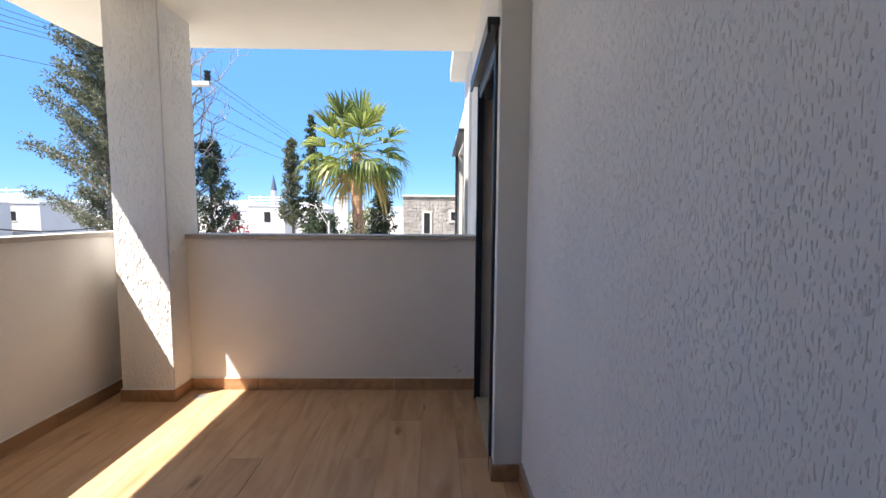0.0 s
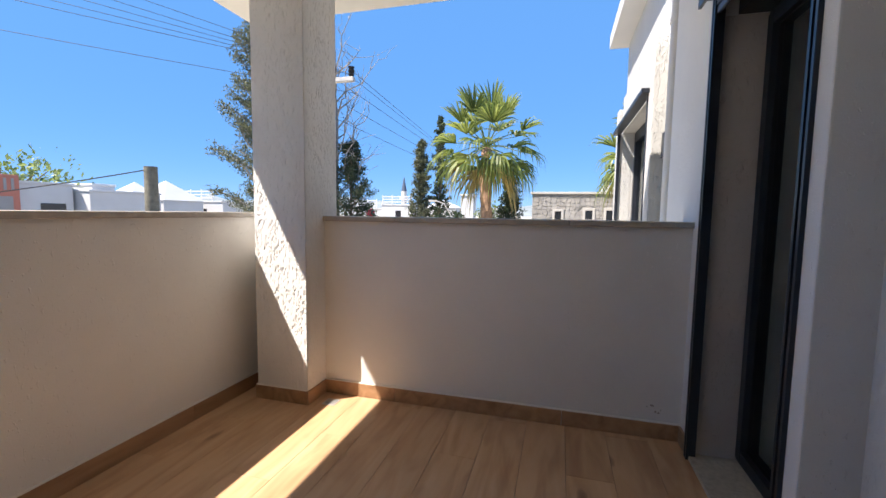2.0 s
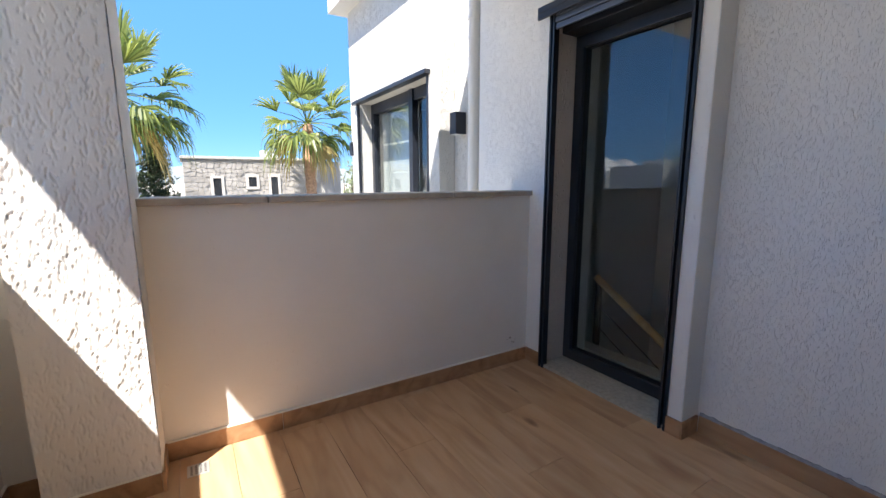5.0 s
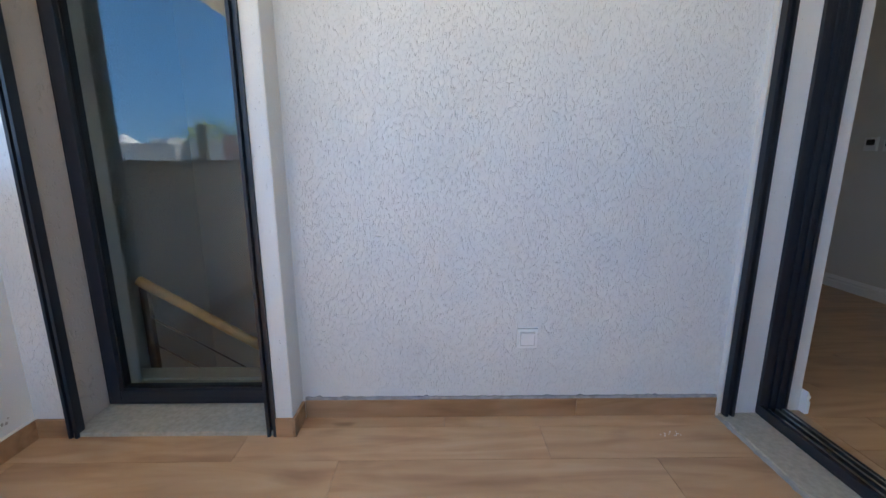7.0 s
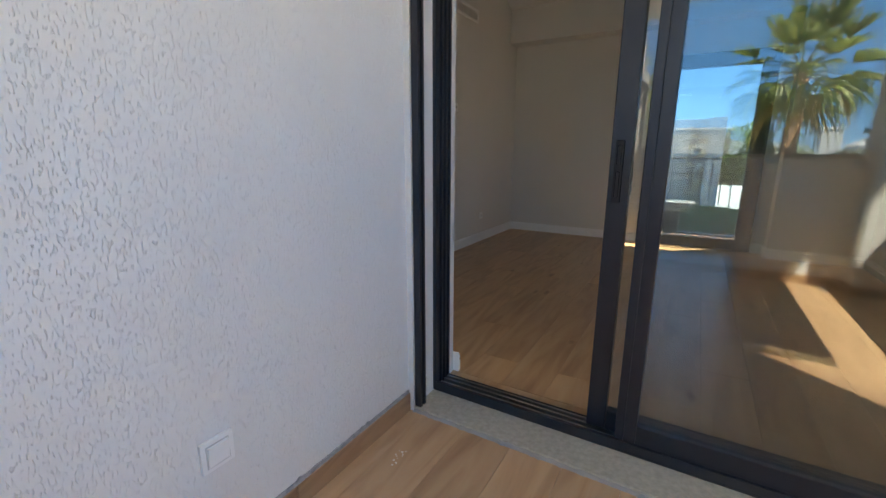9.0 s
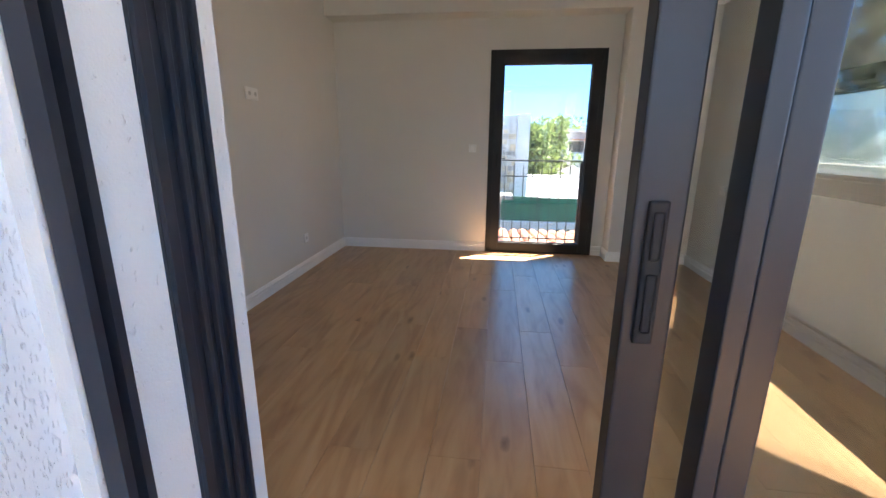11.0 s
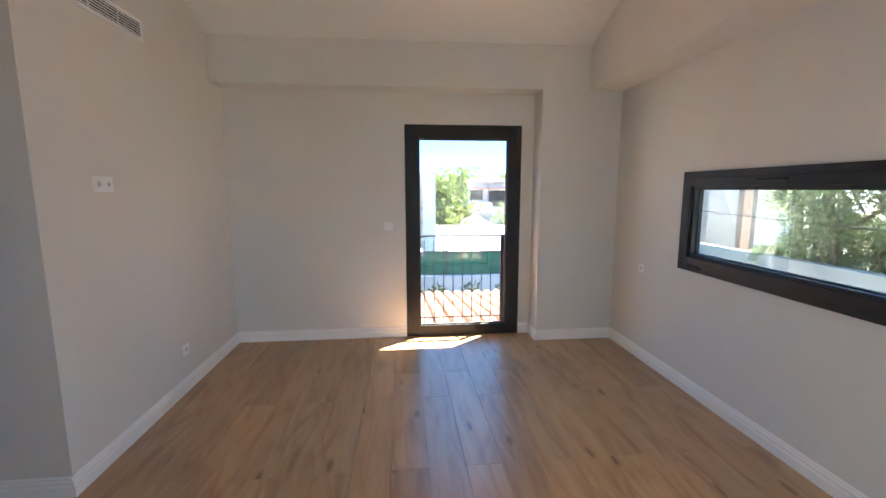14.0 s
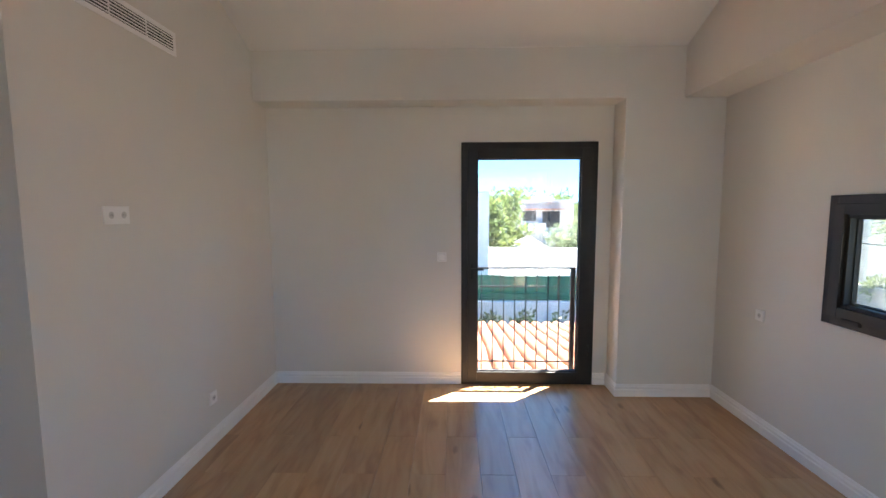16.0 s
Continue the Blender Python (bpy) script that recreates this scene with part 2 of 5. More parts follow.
M_BARK = plain("bark", (0.16, 0.115, 0.08), 0.95, 0, 0.4, 9, 0.01, 30)
M_PALMBARK = plain("palm_bark", (0.33, 0.20, 0.12), 0.95, 0, 0.35, 12, 0.02, 25)
M_GREYBARK = plain("grey_bark", (0.28, 0.25, 0.22), 0.95, 0, 0.3, 12, 0.006, 40)
M_PINE = leaf_mat("cypress_foliage", (0.040, 0.050, 0.028), (0.175, 0.185, 0.105))
M_DARKPINE = leaf_mat("dark_conifer_foliage", (0.020, 0.034, 0.018), (0.080, 0.105, 0.050))
M_PALM = leaf_mat("palm_fronds", (0.06, 0.095, 0.022), (0.30, 0.335, 0.085), 0.4)
M_PALMDRY = leaf_mat("dry_palm_fronds", (0.26, 0.19, 0.07), (0.48, 0.38, 0.14), 0.6)
M_OLIVE = leaf_mat("olive_foliage", (0.15, 0.18, 0.085), (0.42, 0.46, 0.27), 0.5)
M_BRIGHTLEAF = leaf_mat("garden_foliage", (0.07, 0.11, 0.03), (0.27, 0.32, 0.10), 0.5)
M_RED = leaf_mat("red_bougainvillea", (0.40, 0.02, 0.03), (0.62, 0.05, 0.08), 0.6)
M_TERRARED = plain("red_brown_render", (0.46, 0.17, 0.12), 0.85, 0, 0.05)
M_WOODPOLE = plain("weathered_pole_wood", (0.17, 0.155, 0.115), 0.9, 0, 0.3, 14, 0.004, 50)
M_CABLE = plain("black_cable", (0.02, 0.02, 0.022), 0.6)
M_GROUND = plain("dry_ground", (0.42, 0.38, 0.31), 0.95, 0, 0.3, 0.15)
M_HILL = plain("far_hills", (0.22, 0.25, 0.25), 1.0, 0, 0.25, 0.02)
M_BRICK = plain("brick_pier", (0.42, 0.25, 0.18), 0.9, 0, 0.2, 10)
M_FELT = plain("grey_shingle", (0.20, 0.19, 0.18), 0.9, 0, 0.15, 6)

# ---------- geometry helpers ----------
ORIGIN = {}


def add_box(bm, x0, x1, y0, y1, z0, z1, bevel=0.0):
    vs = [bm.verts.new((x, y, z)) for z in (z0, z1) for y in (y0, y1) for x in (x0, x1)]
    faces = [bm.faces.new([vs[i] for i in q]) for q in
             ((0, 2, 3, 1), (4, 5, 7, 6), (0, 1, 5, 4), (1, 3, 7, 5), (3, 2, 6, 7), (2, 0, 4, 6))]
    if bevel:
        edges = list({e for f in faces for e in f.edges})
        bmesh.ops.bevel(bm, geom=edges, offset=bevel, segments=2, affect="EDGES", profile=0.6)
    return bm


def boxes(*dims, bevel=0.0):
    bm = bmesh.new()
    for d in dims:
        add_box(bm, *d, bevel=bevel)
    return bm


def add_tube(bm, points, radius, sides=8, caps=True):
    """A round bar along points; radius is one number or one a point."""
    pts = [Vector(p) for p in points]
    rad = radius if isinstance(radius, (list, tuple)) else [radius] * len(pts)
    rings = []
    for i, p in enumerate(pts):
        d = (pts[min(i + 1, len(pts) - 1)] - pts[max(i - 1, 0)]).normalized()
        side = d.cross(Vector((0, 0, 1)))
        if side.length < 0.05:
            side = d.cross(Vector((1, 0, 0)))
        side.normalize()
        up = side.cross(d)
        rings.append([bm.verts.new(p + (side * math.cos(a) + up * math.sin(a)) * rad[i])
                      for a in (2 * math.pi * k / sides for k in range(sides))])
    for a, b in zip(rings, rings[1:]):
        for k in range(sides):
            bm.faces.new((a[k], a[(k + 1) % sides], b[(k + 1) % sides], b[k]))
    if caps:
        bm.faces.new(rings[0][::-1])
        bm.faces.new(rings[-1])
    return bm


def tubes(*bars, sides=8):
    bm = bmesh.new()
    for pts, r in bars:
        add_tube(bm, pts, r, sides)
    return bm


def channel(x0, x1, y0, y1, z0, z1, wall_t=0.012, lip=0.018):
    """A U-shaped guide rail, open towards -x."""
    ring = [(x0, y0), (x1, y0), (x1, y1), (x0, y1), (x0, y1 - wall_t), (x1 - lip, y1 - wall_t), (x1 - lip, y0 + wall_t), (x0, y0 + wall_t)]
    bm = bmesh.new()
    a = [bm.verts.new((x, y, z0)) for x, y in ring]
    b = [bm.verts.new((x, y, z1)) for x, y in ring]
    bm.faces.new(a)
    bm.faces.new(b)
    for i in range(8):
        bm.faces.new((a[i], a[(i + 1) % 8], b[(i + 1) % 8], b[i]))
    return bm


def smooth(mesh, angle=40):
    mesh.polygons.foreach_set("use_smooth", [True] * len(mesh.polygons))
    mesh.set_sharp_from_angle(angle=radians(angle))


def thing(name, loc, label, category, group="", kind=""):
    ob = new(name)
    ob.location = loc
    ob.empty_display_size = 0.1
    ORIGIN[ob.name] = Vector(loc)
    return tagged(ob, label, category, group, kind)


def part(name, bm, mat, parent, label="", round_off=False):
    """Links a bmesh, given in world places, as one mesh under a thing or a part."""
    base = ORIGIN[parent.name]
    bm.normal_update()
    bmesh.ops.recalc_face_normals(bm, faces=bm.faces)
    me = bpy.data.meshes.new(name)
    bmesh.ops.translate(bm, verts=bm.verts, vec=-base)
    bm.to_mesh(me)
    bm.free()
    me.materials.append(mat)
    if round_off:
        smooth(me)
    ob = new(name, me)
    ob.parent = parent
    ORIGIN[ob.name] = base
    return tagged(ob, label)


def solid(name, bm, mat, label, category, group="", kind="", loc=(0, 0, 0), round_off=False):
    """A thing or piece of the setting that is one mesh."""
    bmesh.ops.recalc_face_normals(bm, faces=bm.faces)
    bmesh.ops.translate(bm, verts=bm.verts, vec=-Vector(loc))
    me = bpy.data.meshes.new(name)
    bm.to_mesh(me)
    bm.free()
    me.materials.append(mat)
    if round_off:
        smooth(me)
    ob = new(name, me)
    ob.location = loc
    ORIGIN[ob.name] = Vector(loc)
    return tagged(ob, label, category, group, kind)


def wall(name, bm, mat, label):
    return solid(name, bm, mat, label, "wall", kind="structure")


# ---------- the plan ----------
# balcony: x from the side parapet to the house wall, y from the sliding door to the end parapet
WALL_X = 0.045          # house wall with the switch
SUR_X = -0.088          # door surround, proud of it
PAR_X = -2.573          # inner face of the side parapet
PIL_X = -2.428          # pillar in the balcony corner
PAR_Y = 2.857           # inner face of the end parapet
PAR_Z = 1.102
SIDE_Z = 1.118          # top of the side parapet's coping
SOFFIT = 2.555
DOOR_Y0, DOOR_Y1 = 1.887, 2.716      # balcony door between the guides' outer edges
FLOOR_IN = 0.030
ROOM_L, ROOM_R = 1.306, -2.428
FAR_Y, NIB_Y, NIB_X = -4.300, -4.064, -1.648
CORR_Y, CORR_X = -2.172, 3.0
IN_Y = -0.348           # inner face of the wall with the sliding door
BEAM_Z, CEIL_Z, SLOPE = 2.446, 2.835, 0.41
RIDGE_Y = -2.0
SLIDE_L, SLIDE_TOP = -2.06, 2.30

# ---------- torn render: a skin with real grooves ----------


def torn_skin(name, label, face, u0, u1, z0, z1, axis, sign, seed, cover=0.16, depth=0.0062, steps=(0.0021, 0.0052), length=(0.018, 0.068), coat=None):
    """A skin of scratched render in front of a wall face: short, wavering, upright grooves torn into a smooth coat.
    axis 'x': the face stands at x = face and u runs along y; sign is the way that it looks."""
    rng = np.random.default_rng(seed)
    nu, nz = int((u1 - u0) / steps[0]) + 1, int((z1 - z0) / steps[1]) + 1
    us, zs = np.linspace(u0, u1, nu), np.linspace(z0, z1, nz)
    h = np.zeros((nz, nu))
    count = int(cover * (u1 - u0) * (z1 - z0) / (0.5 * (length[0] + length[1]) * 0.0062))
    knots = np.stack([rng.uniform(u0, u1, count // 5 + 1), rng.uniform(z0, z1, count // 5 + 1)], -1)
    for i in range(count):
        cu, cz = rng.uniform(u0, u1), rng.uniform(z0, z1)
        if i % 3:
            cu, cz = knots[rng.integers(len(knots))] + rng.normal(size=2) * (0.012, 0.026)
        ln, w, dp = rng.uniform(*length) * rng.uniform(0.7, 1.25), rng.uniform(0.0019, 0.0040), depth * rng.uniform(0.55, 1.15)
        lean, bend = rng.normal(scale=0.20), rng.normal(scale=5.0)
        i0, i1 = np.searchsorted(us, (cu - 0.028, cu + 0.028))
        j0, j1 = np.searchsorted(zs, (cz - ln / 2 - 0.004, cz + ln / 2 + 0.004))
        if i1 - i0 < 2 or j1 - j0 < 2:
            continue
        zz, uu = np.meshgrid(zs[j0:j1] - cz, us[i0:i1] - cu, indexing="ij")
        taper = np.clip((ln / 2 - np.abs(zz)) / 0.006, 0.0, 1.0) ** 0.5
        off = np.abs(uu - lean * zz - bend * zz * zz - 0.0012 * np.sin(zz * 260.0 + cu * 90.0) + rng.normal(scale=0.0005, size=zz.shape))
        cut = np.clip((w * (0.5 + 0.5 * taper) - off) / 0.0019, 0.0, 1.0) * taper
        win = h[j0:j1, i0:i1]
        np.minimum(win, -dp * cut, out=win)
    wave = rng.normal(size=(nz // 9 + 2, nu // 9 + 2))
    jj, ii = np.meshgrid(np.linspace(0, wave.shape[0] - 1.001, nz), np.linspace(0, wave.shape[1] - 1.001, nu), indexing="ij")
    a, b = jj.astype(int), ii.astype(int)
    fa, fb = jj - a, ii - b
    h += 0.00022 * ((wave[a, b] * (1 - fb) + wave[a, b + 1] * fb) * (1 - fa) + (wave[a + 1, b] * (1 - fb) + wave[a + 1, b + 1] * fb) * fa)
    out = face + sign * (h + depth + 0.001)
    zz, uu = np.meshgrid(zs, us, indexing="ij")
    flat = np.stack([out, uu, zz] if axis == "x" else [uu, out, zz], -1).reshape(-1, 3)
    idx = np.arange(nz * nu).reshape(nz, nu)
    quad = np.stack([idx[:-1, :-1], idx[:-1, 1:], idx[1:, 1:], idx[1:, :-1]], -1).reshape(-1, 4)
    if (sign < 0) == (axis == "x"):
        quad = quad[:, ::-1]
    me = bpy.data.meshes.new(name)
    me.vertices.add(len(flat))
    me.vertices.foreach_set("co", flat.ravel())
    me.loops.add(quad.size)
    me.loops.foreach_set("vertex_index", np.ascontiguousarray(quad).ravel().astype(np.int32))
    me.polygons.add(len(quad))
    me.polygons.foreach_set("loop_start", np.arange(0, quad.size, 4, dtype=np.int32))
    me.polygons.foreach_set("use_smooth", np.ones(len(quad), dtype=bool))
    me.update(calc_edges=True)
    me.validate()
    me.materials.append(coat or M_TORN)
    ob = new(name, me)
    return tagged(ob, label, "wall", kind="structure")


# ---------- balcony structure ----------
wall("wall_house", boxes((WALL_X, 0.33, 0.0, 1.815, -3.2, 3.0)), M_STUCCO,
     "white scratched render wall of the house on the balcony")
torn_skin("wall_torn_coat", "white torn-groove render coat of the balcony wall", WALL_X + 0.0082, 0.0005, 1.8145, 0.078, SOFFIT - 0.001, "x", -1, 5)
wall("wall_surround_a", boxes((SUR_X, 0.33, 1.815, 1.887, -3.2, 3.0), bevel=0.006), M_SURROUND,
     "proud sanded render strip beside the balcony door")
wall("wall_surround_b", boxes((SUR_X + 0.006, 0.33, DOOR_Y1, 3.40, -3.2, 3.0)), M_STUCCO,
     "white scratched render pier beyond the balcony door")
wall("wall_over_door", boxes((SUR_X, 0.33, 1.887, DOOR_Y1, 2.11, 3.0)), M_SURROUND,
     "white render over the balcony door")
wall("wall_under_door", boxes((SUR_X + 0.004, 0.33, 1.887, DOOR_Y1, -3.2, -0.004)), M_SURROUND,
     "white render under the balcony door")
wall("parapet_side", boxes((PAR_X - 0.105, PAR_X, -0.02, 3.02, -0.3, SIDE_Z - 0.03)), M_PARAPET,
     "cream rendered side parapet of the balcony")
wall("parapet_end", boxes((PAR_X, SUR_X + 0.006, PAR_Y, 3.02, -0.3, PAR_Z - 0.03)), M_PARAPET,
     "cream rendered end parapet of the balcony")
cap = boxes((PAR_X - 0.127, PAR_X + 0.022, -0.02, 3.045, SIDE_Z - 0.03, SIDE_Z), bevel=0.005)
solid("parapet_cap", cap, M_CAP, "beige stone coping slab on the side parapet", "coping", kind="structure")
for x0, x1 in ((PAR_X + 0.023, PIL_X - 0.003), (PIL_X + 0.340, -1.62), (-1.617, -0.66), (-0.657, SUR_X + 0.012)):
    solid("parapet_cap", boxes((x0, x1, PAR_Y - 0.022, 3.045, PAR_Z - 0.03, PAR_Z), bevel=0.005), M_CAP,
          "beige stone coping slab on the end parapet", "coping", kind="structure")
wall("pillar", boxes((PIL_X, PIL_X + 0.336, 2.661, 3.00, -0.3, SOFFIT + 0.01), bevel=0.012), M_STUCCO_PILLAR,
     "square scratched render pillar at the balcony corner")
torn_skin("pillar_coat_front", "cream torn-groove render coat of the pillar", 2.661, PIL_X + 0.001, PIL_X + 0.3385, 0.081, SOFFIT - 0.001, "y", -1, 6, 0.42, 0.0046, (0.0032, 0.0050), (0.010, 0.036), M_COAT_PILLAR)
torn_skin("pillar_coat_side", "cream torn-groove render coat of the pillar", PIL_X + 0.336, 2.6585, 2.999, 0.081, SOFFIT - 0.001, "x", 1, 7, 0.42, 0.0046, (0.0032, 0.0050), (0.010, 0.036), M_COAT_PILLAR)
solid("ceiling_balcony", boxes((-3.04, 0.05, 0.0, 3.43, SOFFIT, SOFFIT + 0.22)), M_SOFFIT,
      "cream painted soffit of the balcony roof", "ceiling", kind="structure")
solid("floor_slab", boxes((PAR_X - 0.16, 0.33, 0.0, 3.02, -0.3, -0.012)), M_GROUT,
      "grey screed under the balcony tiles", "floor", kind="structure")

# ---------- wall of the sliding door (outer face y = 0) ----------
wall("wall_slide_a", boxes((0.018, CORR_X + 0.2, IN_Y, 0.0, -3.2, 3.0)), M_SURROUND, "plastered wall beside the sliding door")
wall("wall_slide_b", boxes((-2.69, SLIDE_L, IN_Y, 0.0, -3.2, 3.0)), M_SURROUND, "plastered wall at the far end of the sliding door")
wall("wall_slide_c", boxes((SLIDE_L, 0.014, IN_Y, 0.0, SLIDE_TOP, 3.0)), M_SURROUND, "plastered lintel over the sliding door")
wall("wall_slide_d", boxes((SLIDE_L, 0.014, IN_Y, 0.0, -3.2, -0.004)), M_SURROUND, "masonry under the sliding door")

# ---------- room structure ----------


RIDGE_Z = CEIL_Z + SLOPE * (RIDGE_Y - NIB_Y)
FRONT_Z = RIDGE_Z - SLOPE * (IN_Y - RIDGE_Y)


def gable(x0, x1, y0, y1, z0):
    """An upright wall slab along y whose top follows the ceiling."""
    bm = bmesh.new()
    ys = [y0] + ([RIDGE_Y] if y0 < RIDGE_Y < y1 else []) + [y1]
    top = [RIDGE_Z + 0.05 - SLOPE * abs(y - RIDGE_Y) for y in ys]
    ring = [(y0, z0), (y1, z0)] + [(y, z) for y, z in zip(ys[::-1], top[::-1])]
    a = [bm.verts.new((x0, y, z)) for y, z in ring]
    b = [bm.verts.new((x1, y, z)) for y, z in ring]
    bm.faces.new(a)
    bm.faces.new(b[::-1])
    for i in range(len(ring)):
        j = (i + 1) % len(ring)
        bm.faces.new((a[i], b[i], b[j], a[j]))
    return bm


WY0, WY1, WZ0, WZ1 = -3.071, -1.40, 0.936, 1.652    # strip window in the side wall
FX0, FX1, FZ1 = -1.521, -0.364, 2.150               # french door
solid("floor_room", boxes((ROOM_R, CORR_X, FAR_Y - 0.25, IN_Y, -0.25, FLOOR_IN - 0.012)), M_GROUT_IN,
      "screed under the wood-look floor", "floor", kind="structure")
wall("wall_left", gable(ROOM_L, ROOM_L + 0.15, FAR_Y, CORR_Y, FLOOR_IN - 0.02), M_PAINT, "warm white painted wall with air grille")
wall("wall_corridor", boxes((ROOM_L + 0.15, CORR_X, CORR_Y - 0.15, CORR_Y, FLOOR_IN - 0.02, 3.75)), M_PAINT, "warm white painted wall with thermostats")
wall("wall_corridor_end", boxes((CORR_X, CORR_X + 0.15, CORR_Y - 0.15, IN_Y, FLOOR_IN - 0.02, 3.75)), M_PAINT, "plain painted wall closing the corridor")
# side wall in four pieces round the strip window
RO = ROOM_R - 0.11
wall("wall_right_low", boxes((RO, ROOM_R, FAR_Y - 0.25, IN_Y, -3.2, WZ0)), M_PAINT, "painted side wall under the strip window")
wall("wall_right_a", boxes((RO, ROOM_R, FAR_Y - 0.25, WY0, WZ0, WZ1)), M_PAINT, "painted side wall beside the strip window")
wall("wall_right_b", boxes((RO, ROOM_R, WY1, IN_Y, WZ0, WZ1)), M_PAINT, "painted side wall beside the strip window")
wall("wall_right_high", gable(RO, ROOM_R, FAR_Y - 0.25, IN_Y, WZ1), M_PAINT, "painted side wall over the strip window")
bm = gable(ROOM_R + 0.001, -2.100, NIB_Y - 0.002, IN_Y, BEAM_Z)
solid("beam_side", bm, M_PAINT, "painted beam along the side wall under the ceiling", "beam", kind="structure")
solid("beam_front", boxes((NIB_X, ROOM_L - 0.001, FAR_Y + 0.001, NIB_Y, BEAM_Z, CEIL_Z + 0.1), bevel=0.004), M_PAINT,
      "painted beam over the recess of the glazed door", "beam", kind="structure")
wall("wall_nib", boxes((ROOM_R + 0.001, NIB_X, FAR_Y + 0.001, NIB_Y, FLOOR_IN - 0.02, CEIL_Z + 0.1), bevel=0.004), M_PAINT,
     "painted wall nib beside the glazed door")
FO = FAR_Y - 0.25
wall("wall_far_a", boxes((FX1, ROOM_L + 0.15, FO, FAR_Y, -3.2, 3.1)), M_PAINT, "painted recess wall beside the glazed door")
wall("wall_far_b", boxes((ROOM_R, FX0, FO, FAR_Y, -3.2, 3.1)), M_PAINT, "painted recess wall beside the glazed door")
wall("wall_far_c", boxes((FX0, FX1, FO, FAR_Y, FZ1, 3.1)), M_PAINT, "painted lintel over the glazed door")
wall("wall_far_d", boxes((FX0, FX1, FO, FAR_Y, -3.2, FLOOR_IN - 0.01)), M_WHITEWASH, "masonry under the glazed door")
bm = bmesh.new()
sec = [(FO - 0.43, RIDGE_Z - SLOPE * (RIDGE_Y - FO + 0.43)), (RIDGE_Y, RIDGE_Z), (IN_Y + 0.348, RIDGE_Z - SLOPE * (IN_Y + 0.348 - RIDGE_Y))]
lo = [[bm.verts.new((x, y, z)) for y, z in sec] for x in (RO - 0.3, CORR_X + 0.2)]
hi = [[bm.verts.new((x, y, z + 0.18)) for y, z in sec] for x in (RO - 0.3, CORR_X + 0.2)]
for i in (0, 1):
    bm.faces.new((lo[0][i], lo[0][i + 1], lo[1][i + 1], lo[1][i]))
    bm.faces.new((hi[0][i], hi[1][i], hi[1][i + 1], hi[0][i + 1]))
    for k in (0, 1):
        bm.faces.new((lo[k][i], lo[k][i + 1], hi[k][i + 1], hi[k][i]))
for i in (0, 2):
    bm.faces.new((lo[0][i], lo[1][i], hi[1][i], hi[0][i]))
solid("ceiling_room", bm, M_CEIL, "white painted pitched ceiling of the room", "ceiling", kind="structure")

# unseen slab, added so that no sun streak falls through the strip window
solid("window_sun_block", boxes((RO - 0.40, RO, WY0 - 0.55, WY1 + 0.1, WZ1 + 0.01, WZ1 + 0.07), bevel=0.004), M_WHITEWASH,
      "unseen slab added over the strip window to block the sun", "hood", kind="structure")

# stair hall behind the balcony door
wall("wall_hall_back", boxes((2.2, 2.35, 0.33, 3.6, -3.2, 2.75)), M_PAINT, "painted back wall of the stair hall")
wall("wall_hall_a", boxes((0.33, 2.35, 3.47, 3.62, -3.2, 2.75)), M_PAINT, "painted side wall of the stair hall")
wall("wall_hall_b", boxes((0.33, 2.35, 0.0, 0.15, -3.2, 2.75)), M_PAINT, "painted side wall of the stair hall")
solid("ceiling_hall", boxes((0.33, 2.35, 0.0, 3.62, 2.75, 2.9)), M_CEIL, "white ceiling of the stair hall", "ceiling", kind="structure")
solid("floor_hall", boxes((0.33, 0.44, 0.15, 3.47, -0.25, FLOOR_IN)), M_STONE_SILL, "pale marble landing inside the balcony door", "floor", kind="structure")
solid("floor_hall_low", boxes((0.44, 2.2, 0.15, 3.47, -1.9, -1.7)), M_TILE_IN, "lower stair landing with wood-look floor", "floor", kind="structure")

# ---------- doors and windows ----------


def frame_bars(axis, plane0, plane1, a0, a1, z0, z1, w, bevel=0.003):
    """Four bars round an opening; axis 'x': the pane stands across x, a runs along y."""
    out = []
    for name, b0, b1, c0, c1 in (("stile", a0, a0 + w, z0, z1), ("stile", a1 - w, a1, z0, z1),
                                 ("rail", a0 + w, a1 - w, z1 - w, z1), ("rail", a0 + w, a1 - w, z0, z0 + w)):
        if axis == "x":
            out.append((name, boxes((plane0, plane1, b0, b1, c0, c1), bevel=bevel)))
        else:
            out.append((name, boxes((b0, b1, plane0, plane1, c0, c1), bevel=bevel)))
    return out


def pane(bm, mat, parent, label=""):
    ob = part("pane", bm, mat, parent, label)
    ob.visible_shadow = False
    return ob


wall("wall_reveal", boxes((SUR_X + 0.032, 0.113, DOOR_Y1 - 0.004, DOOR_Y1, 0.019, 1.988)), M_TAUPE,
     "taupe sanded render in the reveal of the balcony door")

# balcony door
door = thing("door_1", (0.14, 2.35, 0.02), "closed anthracite aluminium balcony door with tinted glass", "door", kind="structure")
fr0, fr1 = 0.115, 0.185
for n, bm in frame_bars("x", fr0, fr1, DOOR_Y0 + 0.004, DOOR_Y1 + 0.004, 0.02, 1.990, 0.034):
    part("frame_" + n, bm, M_ALU, door)
for n, bm in frame_bars("x", fr0 - 0.012, fr1 - 0.01, DOOR_Y0 + 0.026, DOOR_Y1 - 0.018, 0.042, 1.968, 0.050):
    part("sash_" + n, bm, M_ALU, door)
for n, bm in frame_bars("x", fr0 + 0.012, fr0 + 0.024, DOOR_Y0 + 0.074, DOOR_Y1 - 0.066, 0.090, 1.920, 0.007, 0.0):
    part("gasket", bm, M_GASKET, door)
